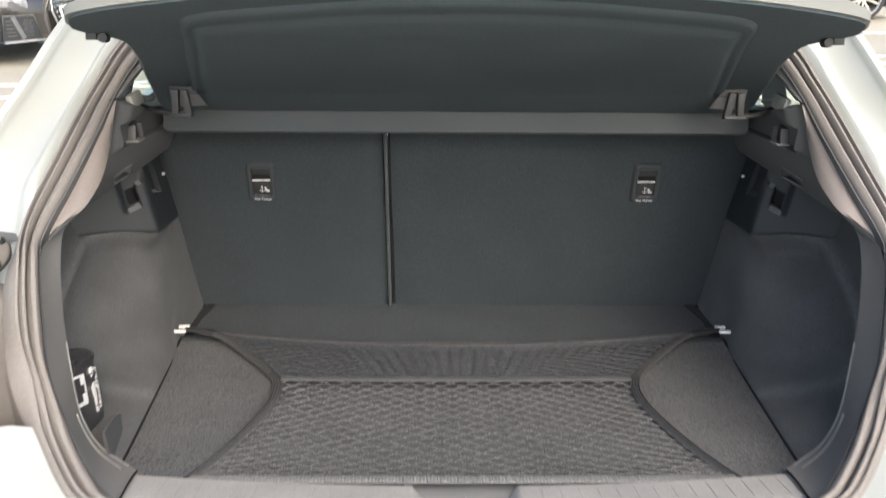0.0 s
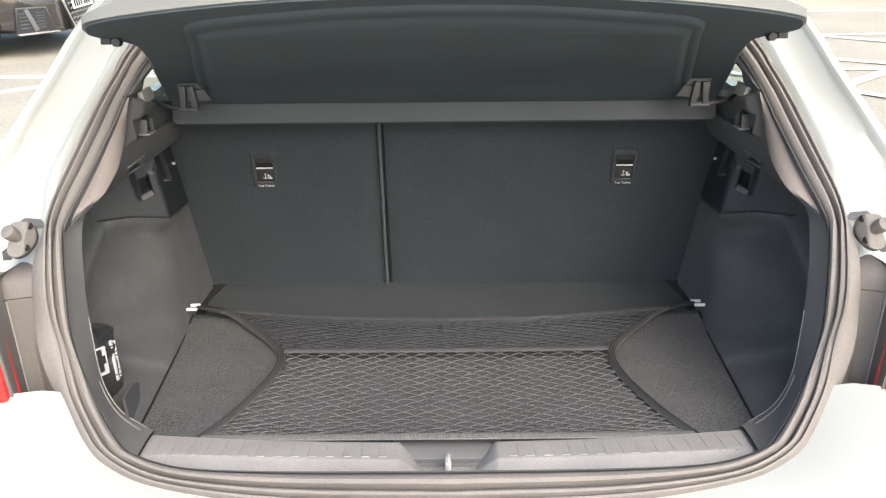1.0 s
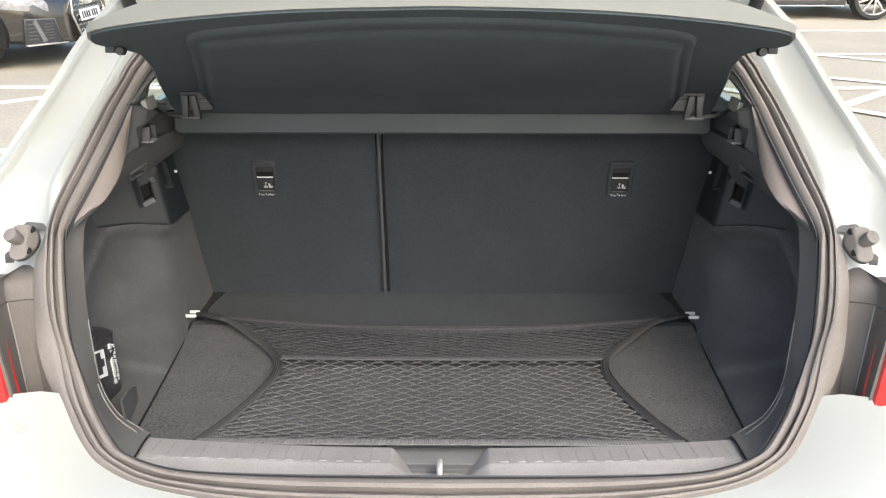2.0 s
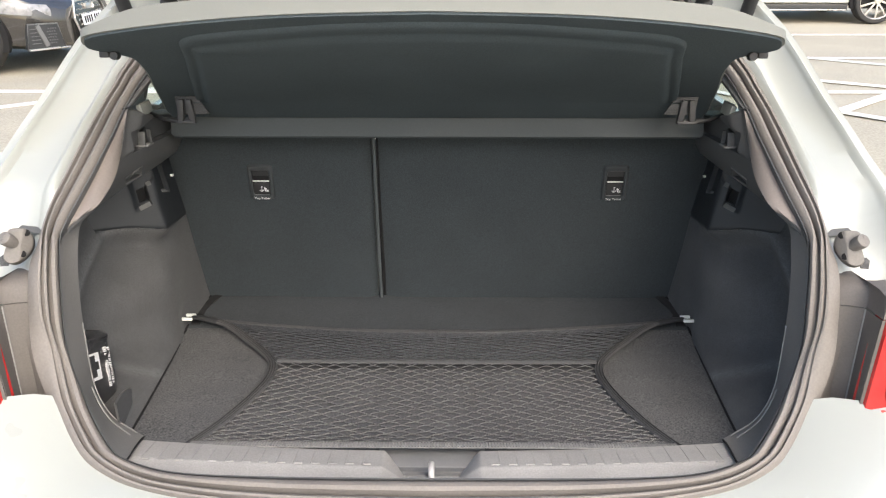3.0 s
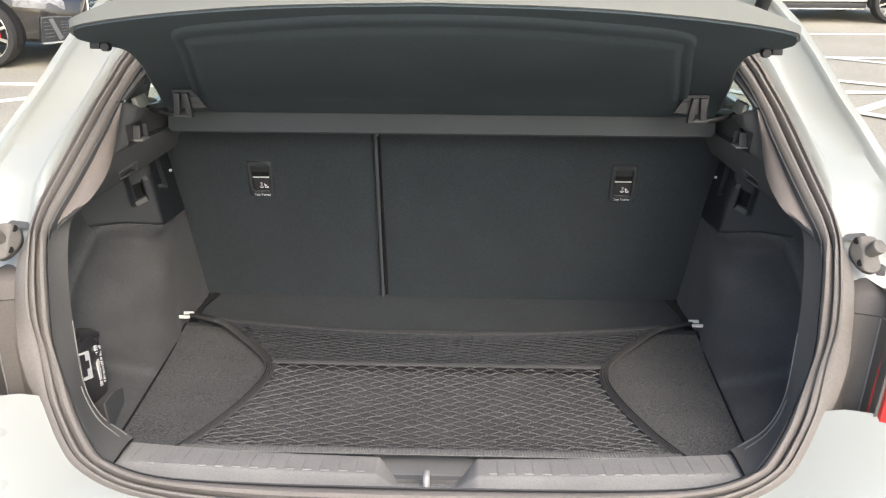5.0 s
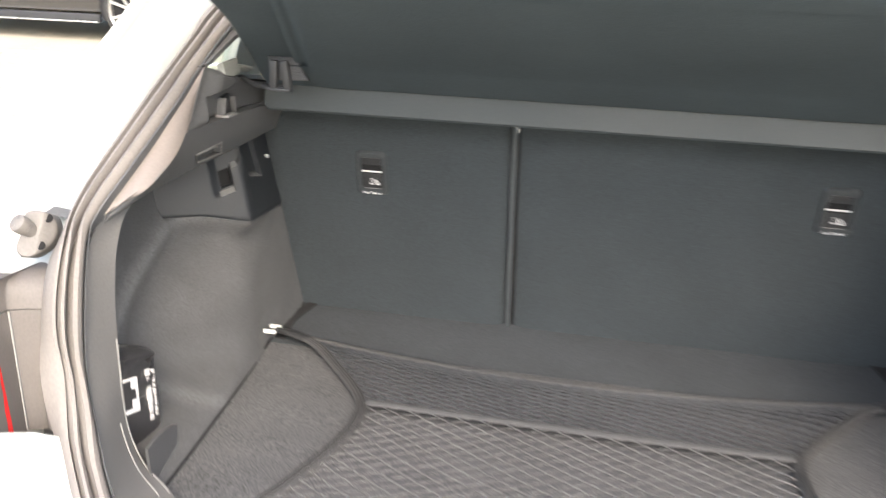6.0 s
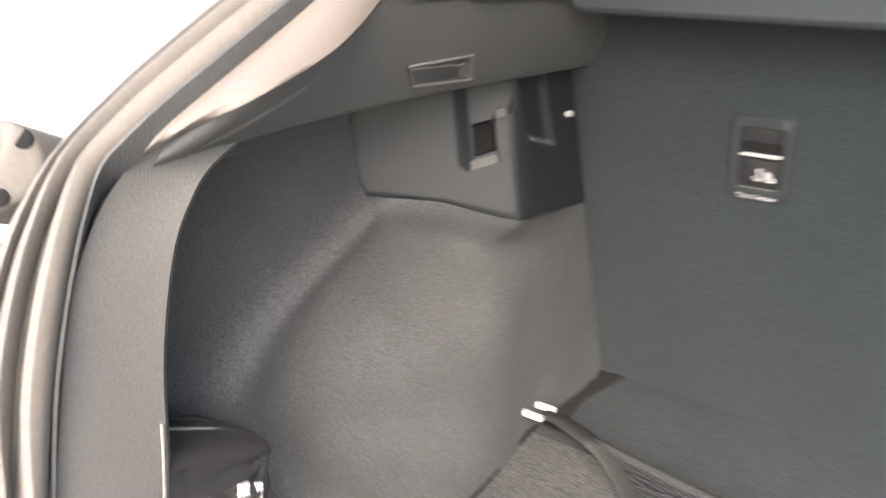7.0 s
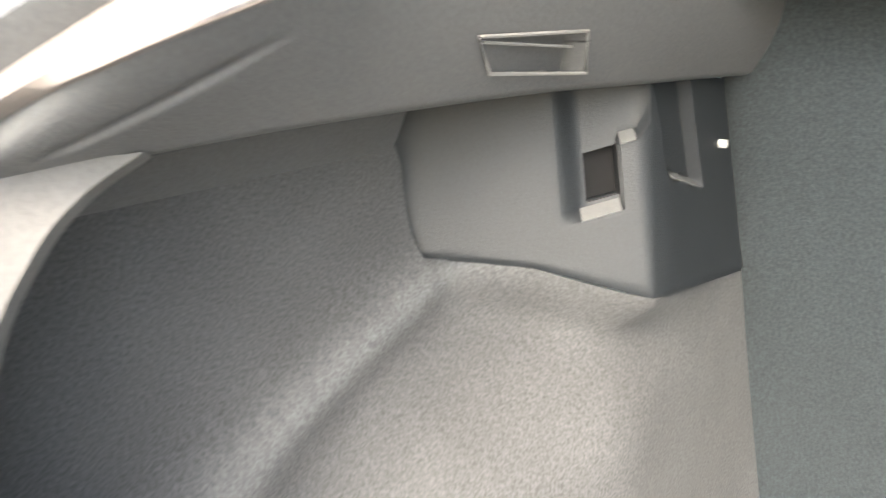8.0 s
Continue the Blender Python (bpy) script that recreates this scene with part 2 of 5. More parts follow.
def tube(bm, path, radius, sides=8, flat=1.0, closed=False, up=(0, 0, 1)):
    """A round or flattened rod along a path; radius may be a list."""
    path = [Vector(q) for q in path]
    rings, up = [], Vector(up)
    for i, q in enumerate(path):
        a = path[i - 1] if i or closed else q
        b = path[(i + 1) % len(path)] if i + 1 < len(path) or closed else q
        t = (b - a).normalized()
        side = t.cross(up)
        side = side.normalized() if side.length > 1e-4 else t.orthogonal().normalized()
        top = side.cross(t)
        r = radius[i] if isinstance(radius, (list, tuple)) else radius
        rings.append([q + (side * math.cos(w) + top * math.sin(w) * flat) * r for w in (2 * math.pi * k / sides for k in range(sides))])
    vs = grid(bm, rings, closed_u=True, closed_v=closed)
    if not closed:
        bm.faces.new(vs[0][::-1])
        bm.faces.new(vs[-1])
    return bm


def prism(bm, outline, m, depth, bevel=0.0):
    """A flat plate: the outline in the xy plane of m, given depth along its z."""
    low = [bm.verts.new(m @ Vector((x, y, 0))) for x, y in outline]
    high = [bm.verts.new(m @ Vector((x, y, depth))) for x, y in outline]
    top = bm.faces.new(high)
    base = bm.faces.new(low[::-1])
    for i in range(len(low)):
        k = (i + 1) % len(low)
        bm.faces.new((low[i], low[k], high[k], high[i]))
    if bevel:
        bmesh.ops.bevel(bm, geom=list(top.edges) + list(base.edges), offset=bevel, segments=2, profile=0.6, affect="EDGES")
    return bm


def rounded(w, h, r, n=4):
    """A rounded rectangle's outline about the origin."""
    return [(sx * (w / 2 - r) + r * math.cos(a), sy * (h / 2 - r) + r * math.sin(a)) for sx, sy, a0 in ((1, 1, 0), (-1, 1, 90), (-1, -1, 180), (1, -1, 270)) for a in (radians(a0 + 90 * k / n) for k in range(n + 1))]


def mirrored(points, s):
    return [Vector((-s * q[0], q[1], q[2])) for q in points]


def lerp(a, b, f):
    return a + (b - a) * f


def smooth(f):
    f = min(max(f, 0.0), 1.0)
    return f * f * (3 - 2 * f)


# ---- the white car: shell round the boot ----
# Curves of the opening, from the middle of the sill out and up; x is given for the side of negative x.
SEAL_IN = [(0, -0.046, 0.012), (-0.2, -0.043, 0.012), (-0.33, -0.034, 0.014), (-0.397, -0.019, 0.02), (-0.428, -0.005, 0.031), (-0.469, 0.029, 0.067), (-0.513, 0.07, 0.131), (-0.519, 0.082, 0.217),
           (-0.522, 0.1, 0.284), (-0.517, 0.124, 0.314), (-0.508, 0.172, 0.355), (-0.498, 0.256, 0.42), (-0.494, 0.298, 0.455), (-0.482, 0.332, 0.494), (-0.466, 0.355, 0.525), (-0.414, 0.415, 0.6), (-0.3, 0.52, 0.69), (0, 0.6, 0.74)]
SEAL_OUT = [(0, -0.078, -0.012), (-0.214, -0.07, -0.009), (-0.365, -0.047, 0.001), (-0.437, -0.026, 0.019), (-0.472, -0.006, 0.045), (-0.511, 0.029, 0.097), (-0.531, 0.048, 0.167), (-0.538, 0.058, 0.225),
            (-0.54, 0.08, 0.28), (-0.543, 0.131, 0.327), (-0.537, 0.195, 0.38), (-0.532, 0.257, 0.428), (-0.525, 0.297, 0.463), (-0.511, 0.323, 0.5), (-0.498, 0.341, 0.53), (-0.445, 0.4, 0.61), (-0.33, 0.51, 0.705), (0, 0.605, 0.765)]
N_RING = 90


def ring(points):
    """The whole ring from one half of it."""
    half = spline(points, N_RING)
    return half + [Vector((-q.x, q.y, q.z)) for q in half[-2:0:-1]]


car = thing("hatchback_car", "white hatchback with its tailgate open, glossy paint", "car")
inner, outer = ring(SEAL_IN), ring(SEAL_OUT)


def ribbon(inner, outer, profile):
    """Rows across from inner to outer: profile gives (share, height) of each row."""
    rows = []
    count = len(inner)
    for i in range(count):
        across = outer[i] - inner[i]
        along = inner[(i + 1) % count] - inner[i - 1]
        n = across.cross(along).normalized()
        if n.y > 0:
            n = -n
        rows.append([inner[i] + across * f + n * h for f, h in profile])
    return rows


bm = bmesh.new()
grid(bm, ribbon(inner, outer, [(0.0, -0.012), (-0.02, 0.0), (0.03, 0.008), (0.14, 0.012), (0.26, 0.0135), (0.38, 0.011), (0.43, 0.003), (0.47, -0.001), (0.5, -0.001), (0.54, 0.004), (0.58, 0.01), (0.66, 0.0125), (0.75, 0.0115), (0.8, 0.006), (0.83, 0.003), (0.86, 0.006), (0.91, 0.0105), (1.0, 0.0095), (1.07, 0.005), (1.12, -0.003), (1.1, -0.014)]), closed_u=True, closed_v=True)
part("weather_seal", bm, RUBBER, car, "grey ribbed rubber door seal")
bm = bmesh.new()
grid(bm, ribbon(inner, outer, [(-0.1, 0.004), (-0.08, 0.008), (-0.03, 0.0085), (-0.02, 0.002), (-0.04, -0.006), (-0.09, -0.006)]), closed_u=True, closed_v=True)
part("seal_lip", bm, PLASTIC, car)

for s in (1, -1):
    out = mirrored(SEAL_OUT, s)
    # Pillar: from the seal over the flat gutter and a crease to the outer edge, then forward along the side.
    edge = mirrored([(-0.713, 0.066, 0.24), (-0.693, 0.088, 0.28), (-0.667, 0.124, 0.33), (-0.653, 0.165, 0.37), (-0.638, 0.197, 0.404), (-0.62, 0.232, 0.447), (-0.599, 0.267, 0.492), (-0.568, 0.32, 0.565), (-0.536, 0.36, 0.617), (-0.45, 0.45, 0.73), (-0.36, 0.55, 0.79), (0, 0.64, 0.83)], s)
    o = spline([lerp(out[7], out[8], 0.3)] + out[8:], 40)
    e = spline(edge, 40)
    rows = []
    for a, b in zip(o, e):
        across = b - a
        n = Vector((0, -0.85, 0.5))
        sunk = 0.036 * smooth((0.37 - a.z) / 0.06)
        row = [a + Vector((0, 0.02, -0.012)), a + n * -0.003]
        row += [a + across * f + n * (h - sunk * smooth(f / 0.1) * smooth((0.95 - f) / 0.5)) for f, h in ((0.06, -0.002), (0.1, 0.0035), (0.15, 0.0045), (0.19, 0.002), (0.22, -0.002), (0.26, -0.004), (0.5, -0.005), (0.76, -0.004), (0.8, 0.0), (0.83, 0.004), (0.86, 0.0048), (0.89, 0.002), (0.95, 0.0005))]
        rows.append(row + [b, b + Vector((s * 0.003, 0.006, 0)), b + Vector((s * 0.008, 0.03, 0)), b + Vector((s * 0.025, 0.12, -0.005)), b + Vector((s * 0.035, 0.4, 0.0))])
    bm = shell(rows, (0, 0.006, -0.002))
    part("rear_pillar", bm, WHITE_PAINT, car)
    # Bumper shoulder below the lamp.
    o = spline(out[:6], 30)
    e = spline(mirrored([(0, -0.2, -0.1), (-0.25, -0.19, -0.1), (-0.42, -0.17, -0.09), (-0.54, -0.13, -0.04), (-0.63, -0.08, 0.04), (-0.7, -0.03, 0.108)], s), 30)
    rows = []
    for a, b in zip(o, e):
        across = b - a
        rows.append([a + Vector((0, 0.03, -0.02)), a, a + across * 0.12 + Vector((0, -0.003, 0.006)), a + across * 0.3 + Vector((0, -0.008, 0.006)), a + across * 0.6 + Vector((0, -0.012, 0.012)), a + across * 0.85 + Vector((0, -0.008, 0.012)),
                     b, b + Vector((0, -0.008, -0.03)), b + Vector((0, 0.0, -0.3))])
    part("bumper", shell(rows, (0, 0.006, -0.004)), WHITE_PAINT, car)
    # Lamp recess: inner panel, upright edge, return face towards the lamp, and a rounded cap over a fine seam.
    def recess_row(z, dy, out):
        edge_x = lerp(0.571, 0.583, (z - 0.088) / 0.13)
        lamp_x = lerp(0.56, 0.575, (z - 0.09) / 0.11)
        seal = (np.interp(z, (0.097, 0.167, 0.225, 0.28), (0.511, 0.531, 0.538, 0.54)), np.interp(z, (0.097, 0.167, 0.225, 0.28), (0.029, 0.048, 0.058, 0.08)))
        across = [(seal[0] - 0.012, seal[1] + 0.03), (seal[0], seal[1] + 0.014), (edge_x - 0.018, 0.064), (edge_x - 0.006, 0.0575), (edge_x - 0.0015, 0.0555), (edge_x, 0.053), (lerp(edge_x, lamp_x, 0.5), 0.028), (lamp_x, 0.002), (lamp_x + 0.012, 0.0), (0.7, 0.03)]
        return [Vector((s * x, y + (min(dy, 0.004) if k < 2 else dy) - out, z)) for k, (x, y) in enumerate(across)]
    recess = part("lamp_recess", shell([recess_row(z, 0.0, 0.0) for z in (0.084, 0.11, 0.14, 0.17, 0.2, 0.217)], (0, 0.003, 0)), RECESS, car, "grey plastic lamp recess")
    part("cap", shell([recess_row(z, dy, 0.0015) for z, dy in ((0.2185, 0.0), (0.23, 0.0005), (0.24, 0.003), (0.247, 0.008), (0.252, 0.025), (0.254, 0.06))], (0, 0.003, 0)), RECESS, recess)
    # Pale tube: the highlight on the upright edge, put into colour.
    bm = bmesh.new()
    tube(bm, [Vector((s * (lerp(0.571, 0.583, (z - 0.088) / 0.13) - 0.001), 0.0535, z)) for z in np.linspace(0.086, 0.216, 10)], 0.0012, 6)
    part("edge_highlight", bm, TRIM_LIGHT, recess)
    lens = []
    for z in np.linspace(0.078, 0.235, 10):
        x0 = lerp(0.56, 0.575, (z - 0.09) / 0.11) + 0.003
        lens.append([Vector((s * x, y, z)) for x, y in ((x0, 0.006), (x0 + 0.002, -0.004), (x0 + 0.008, -0.008), (0.62, -0.018), (0.66, -0.02), (0.73, 0.02), (0.75, 0.08))])
    lamp = part("tail_lamp", shell(lens, (0, 0.02, 0)), RED_LENS, car, "red tail lamp lens")
    for k in range(5):
        z = 0.095 + 0.026 * k
        x0 = lerp(0.56, 0.575, (z - 0.09) / 0.11) + 0.016
        part("reflector", boxed((s * (x0 + 0.02), -0.0165, z), (0.03, 0.004, 0.012), 0.002, pose(0, 0, 0, 0, 0, s * -14)), LAMP_RED, lamp)
    # Rubber bump stop: a ridged block, a hollow knob that sticks out of its outer face, two sunken screws on the ridge.
    w = Vector((-s * 0.38, -0.88, 0.28)).normalized()
    v = (Vector((0, 0.1, 1)) - w * w.dot(Vector((0, 0.1, 1)))).normalized()
    u = v.cross(w) * -s
    u = u if u.x * s < 0 else -u
    heart = Vector((s * 0.5655, 0.084, 0.292)) - w * 0.008

    def stop_at(a, b, h):
        return heart + u * a + v * b + w * h

    def stop_height(a, b):
        off = a - 0.0037 - 0.16 * b
        return 0.017 - (0.85 * off if off > 0 else -0.22 * off)
    loop = spline([(-0.0106, 0.0235, 0), (0.0079, 0.0242, 0), (0.0153, 0.0185, 0), (0.0183, 0.006, 0), (0.0153, -0.005, 0), (0.0079, -0.0148, 0), (-0.0007, -0.0215, 0), (-0.0094, -0.0235, 0), (-0.0168, -0.02, 0), (-0.0188, -0.0124, 0), (-0.0156, -0.001, 0), (-0.013, 0.011, 0)], 48, closed=True)
    rows = [[stop_at(q.x, q.y, -0.02) for q in loop]]
    for f, low in ((1.0, 0.003), (0.985, 0.001), (0.95, 0.0), (0.8, 0.0), (0.6, 0.0), (0.4, 0.0), (0.2, 0.0), (0.03, 0.0)):
        rows.append([stop_at(q.x * f, q.y * f, stop_height(q.x * f, q.y * f) - low) for q in loop])
    bm = bmesh.new()
    grid(bm, rows, closed_u=True)
    stop = part("bump_stop", bm, STOP_RUBBER, car, "dark rubber tailgate bump stop")
    p0, p1 = stop_at(-0.003, 0.003, 0.008), stop_at(-0.016, 0.0115, 0.027)
    along = (p1 - p0).normalized()
    bm = bmesh.new()
    tube(bm, [lerp(p0, p1, f) for f in (0, 0.55, 0.6, 0.9, 0.97, 1.0)] + [p1, p1 - along * 0.001, p1 - along * 0.006], [0.0082, 0.0082, 0.0096, 0.0096, 0.009, 0.0075, 0.0028, 0.0024, 0.002], 20)
    part("knob", bm, STOP_RUBBER, stop)
    for a, b in ((0.0102, 0.0178), (0.0046, -0.0108)):
        c = stop_at(a, b, stop_height(a, b) - 0.001)
        n = (w + u * 0.45).normalized()
        bm = bmesh.new()
        tube(bm, [c - n * 0.004, c + n * 0.0008, c + n * 0.0012], [0.0048, 0.0048, 0.004], 14)
        part("screw", bm, GAP, stop)
    # Gas strut of the open tailgate, standing in the gutter behind the shelf.
    bm = bmesh.new()
    tube(bm, [(s * 0.5, 0.4, 0.58), (s * 0.5, 0.22, 0.78), (s * 0.5, 0.05, 0.97)], 0.011, 12)
    strut = part("gas_strut", bm, PLASTIC_BLACK, car, "black tailgate gas strut")
    bm = bmesh.new()
    tube(bm, [(s * 0.5, 0.05, 0.97), (s * 0.5, -0.15, 1.19)], 0.005, 10)
    part("strut_rod", bm, STEEL, strut)
    bm = bmesh.new()
    path = spline([(s * 0.445, 0.42, 0.54), (s * 0.44, 0.4, 0.6), (s * 0.425, 0.36, 0.67), (s * 0.39, 0.32, 0.74)], 40)
    tube(bm, path, [0.012 + 0.0025 * (k % 2) for k in range(40)], 12)
    part("cable_sleeve", bm, PLASTIC_BLACK, car, "ribbed rubber cable sleeve")

# Raised tailgate, hinged at the roof's rear edge, above the view.
def gate_rows(w0, w1, lift):
    return [[Vector((x * lerp(w0, w1, f), 0.58 - 0.98 * f - 0.05 * (1 - x * x), 0.8 + 0.42 * f - 0.06 * f * f + lift - 0.05 * x * x)) for x in np.linspace(-1, 1, 9)] for f in np.linspace(0, 1, 9)]


gate = part("tailgate", shell(gate_rows(0.5, 0.56, 0.03), (0, 0, 0.03)), WHITE_PAINT, car, "white tailgate raised open")
part("gate_lining", shell(gate_rows(0.47, 0.53, 0.0), (0, 0, 0.02)), PLASTIC, gate)

# The rest of the shell stands level on the car park and closes the cabin.
UNTILT = CAR.inverted()


def level(rows):
    return [[UNTILT @ Vector(q) for q in r] for r in rows]


for s in (1, -1):
    rows = level([[(s * (w + dw), y, GROUND + z) for y, dw in ((0.3, -0.03), (0.7, 0), (1.6, 0.01), (2.6, 0.0), (3.3, -0.05), (3.7, -0.25))] for w, z in ((0.76, 0.22), (0.84, 0.32), (0.87, 0.6), (0.86, 0.82), (0.8, 0.9))])
    part("body_side", shell(rows, (-s * 0.02, 0, 0)), WHITE_PAINT, car)
    for y0, y1 in ((1.0, 1.16), (1.66, 1.76)):
        part("cabin_pillar", shell(level([[(s * x, y, GROUND + z) for y in (y0, (y0 + y1) / 2, y1)] for x, z in ((0.8, 0.9), (0.7, 1.2), (0.58, 1.38))]), (-s * 0.03, 0, 0)), WHITE_PAINT, car)
    pane = part("side_window", shell(level([[(s * x, y, GROUND + z) for y in (0.9, 1.8, 2.6)] for x, z in ((0.785, 0.9), (0.69, 1.2), (0.59, 1.36))]), (-s * 0.004, 0, 0)), CLEAR, car)
    pane.visible_shadow = False
    for y in (0.62, 3.1):
        m = UNTILT @ Matrix.Translation((s * 0.78, y, GROUND + 0.315)) @ pose(0, 0, 0, 0, 0, 90 if s > 0 else -90) @ Matrix.Diagonal((0.95, 0.95, 0.95, 1))
        bm = bmesh.new()
        prof = [(0.2, -0.09), (0.28, -0.1), (0.325, -0.08), (0.332, 0.0), (0.325, 0.08), (0.28, 0.1), (0.2, 0.09)]
        grid(bm, [[m @ Vector((r * math.cos(a), w, r * math.sin(a))) for r, w in prof] for a in (2 * math.pi * k / 40 for k in range(40))], closed_u=True, closed_v=True)
        tyre = part("wheel", bm, TYRE, car)
        bm = bmesh.new()
        bmesh.ops.create_cone(bm, cap_ends=True, segments=32, radius1=0.21, radius2=0.2, depth=0.12, matrix=m @ pose(0, 0, 0, 90, 0, 0))
        part("rim", bm, ALLOY, tyre)
rows = level([[(x, y, GROUND + z - 0.07 * (x / 0.58) ** 2) for x in (-0.6, -0.45, -0.25, 0, 0.25, 0.45, 0.6)] for y, z in ((0.62, 1.4), (1.0, 1.44), (1.6, 1.44), (2.1, 1.4), (2.6, 1.2), (2.85, 1.0), (3.3, 0.9), (3.7, 0.7), (3.75, 0.3))])
part("roof", shell(rows, (0, 0, 0.015)), WHITE_PAINT, car)
part("floor_pan", shell(level([[(x, y, GROUND + 0.2) for x in (-0.76, 0, 0.76)] for y in (0.1, 2, 3.7)]), (0, 0, -0.03)), GAP, car)

# ---- boot lining ----
def half_width(y):
    return min(lerp(0.452, 0.511, (y - 0.115) / 0.515), 0.511 - 0.28 * max(0.0, y - 0.62))


def box_foot(y):
    """Height and half width of the storage box's lower edge, where the felt meets it."""
    ys = (0.36, 0.368, 0.3725, 0.379, 0.386, 0.409, 0.427, 0.436, 0.454, 0.466, 0.526, 0.613, 0.66)
    return np.interp(y, ys, (0.312, 0.299, 0.28, 0.262, 0.247, 0.2475, 0.247, 0.244, 0.239, 0.237, 0.236, 0.235, 0.235)), np.interp(y, ys, (0.626, 0.617, 0.61, 0.603, 0.597, 0.572, 0.548, 0.536, 0.511, 0.496, 0.501, 0.509, 0.514))


def lining_x(y, z):
    """Half width of the felt side lining: a deep rear pocket, a rolled ridge and the wheel arch that swells in front of it."""
    raw = (y - 9 * max(0.0, 0.19 - z) ** 2 - 0.399) * 0.535 - (z - 0.242) * 0.845
    d = 0.01 * math.log1p(math.exp(min((raw - 0.045) / 0.01, 60)))
    x = 0.6 - 0.098 * (1 - math.exp(-d / 0.03))
    fade = smooth((z - 0.04) / 0.1)
    ridge = fade * (-0.006 * smooth((raw + 0.014) / 0.024) - 0.0078 * math.exp(-(((raw + 0.002) / 0.0155) ** 2)) + 0.002 * math.exp(-(((raw - 0.028) / 0.012) ** 2)))
    f = math.exp(-((max(z - floor_z(y), 0.0) / 0.05) ** 2))
    x = lerp(x + ridge, half_width(y), f)
    if y > 0.39:
        zb, xb = box_foot(y)
        x = lerp(x, min(x, xb + 0.004), smooth((y - 0.392) / 0.03) * math.exp(-(((zb - z) / 0.028) ** 2)))
    x += 0.012 * math.exp(-(((y - 0.549) / 0.03) ** 2) - ((z - 0.04) / 0.03) ** 2)
    x -= 0.009 * math.exp(-(((y - 0.46) / 0.05) ** 2) - ((z - 0.15) / 0.085) ** 2)
    return lerp(x, lerp(0.49, 0.514, min(max(z, 0.0) / 0.24, 1.0)), smooth((y - 0.47) / 0.2))


def lining_top(y):
    """Upper edge of the felt: under the ledge at the back, round the storage box in front."""
    return lerp(0.276, 0.312, (y - 0.16) / 0.208) if y < 0.36 else float(box_foot(y)[0])


def floor_z(y):
    """Height of the boot floor: nearly flat, then rising over the hinged panel to the seat."""
    return float(np.interp(y, (0.05, 0.2, 0.3, 0.4, 0.48, 0.56, 0.63, 0.69, 0.76), (-0.005, -0.003, 0.0, 0.003, 0.008, 0.018, 0.03, 0.041, 0.05)))


floor = link("floor", shell([[Vector((f * half_width(y), y, floor_z(y) + 0.0015 * math.sin(y * 9) * (1 - f * f))) for f in np.linspace(-1, 1, 31)] for y in np.linspace(0.06, 0.5475, 30)], (0, 0, -0.03)), FELT_FLOOR)
# Bluer than the floor felt: the light's tint here is put into the colour.
part("hinge_panel", shell([[Vector((f * half_width(y), y, floor_z(y) + 0.0015 * math.sin(y * 9) * (1 - f * f))) for f in np.linspace(-1, 1, 31)] for y in np.linspace(0.549, 0.74, 16)], (0, 0, -0.03)), PANEL_FELT, floor, "felt panel behind the floor, blue-grey tint of the light in its colour")
tagged(floor, "dark grey felt boot floor panel", "floor", kind="structure")
for s in (1, -1):
    lining = []
    for y in sorted(list(np.linspace(0.115, 0.735, 100)) + [0.3605, 0.363, 0.366, 0.3685, 0.371, 0.374, 0.376, 0.3785, 0.381, 0.383, 0.3855, 0.388]):
        top = lining_top(y)
        if y > 0.58:
            top = max(floor_z(y) + 0.004, min(top, (0.708 - y) / 0.354))
        lining.append([Vector((s * lining_x(y, z), y, z)) for z in np.linspace(floor_z(y) - 0.012, top, 46)])
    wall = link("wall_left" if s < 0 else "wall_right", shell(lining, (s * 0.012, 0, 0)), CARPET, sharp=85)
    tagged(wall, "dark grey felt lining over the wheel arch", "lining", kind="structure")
    # dark seam along the floor
    bm = bmesh.new()
    tube(bm, [Vector((s * (half_width(y) + 0.001 + 0.004 * smooth((y - 0.47) / 0.03) * smooth((0.53 - y) / 0.03)), y, floor_z(y) + 0.001)) for y in np.linspace(0.1, 0.7, 40)], 0.0026, 6)
    part("seam", bm, GAP, floor)
    part("corner_strap", shell([[Vector((s * (half_width(y) - 0.006 - g), y, floor_z(y) + 0.0035)) for g in (0.0, 0.006, 0.012, 0.018)] for y in np.linspace(0.56, 0.715, 10)], (0, 0, -0.002)), WEBBING_DARK, floor)

# ---- hard side trims ----
LIP = [(-0.415, 0.078, 0.012), (-0.44, 0.102, 0.011), (-0.482, 0.125, 0.026), (-0.507, 0.136, 0.068), (-0.514, 0.138, 0.14), (-0.515, 0.135, 0.2), (-0.515, 0.14, 0.255), (-0.517, 0.152, 0.282), (-0.52, 0.166, 0.297), (-0.521, 0.184, 0.309)]
LIP_IN = [(-0.406, -0.014, 0.021), (-0.428, -0.002, 0.033), (-0.45, 0.015, 0.052), (-0.474, 0.036, 0.078), (-0.507, 0.066, 0.122), (-0.516, 0.077, 0.18), (-0.518, 0.085, 0.24), (-0.52, 0.098, 0.275), (-0.52, 0.112, 0.296), (-0.519, 0.124, 0.308)]


def box_front(x, z):
    """Depth of the storage box's face that looks to the rear."""
    return 0.39 + 0.765 * (x + 0.597) + 0.1 * (z - 0.246)


def box_side(y, z):
    """Half width of the storage box's inner face."""
    return 0.495 + 0.1 * (y - 0.468) + 0.17 * (z - 0.237)


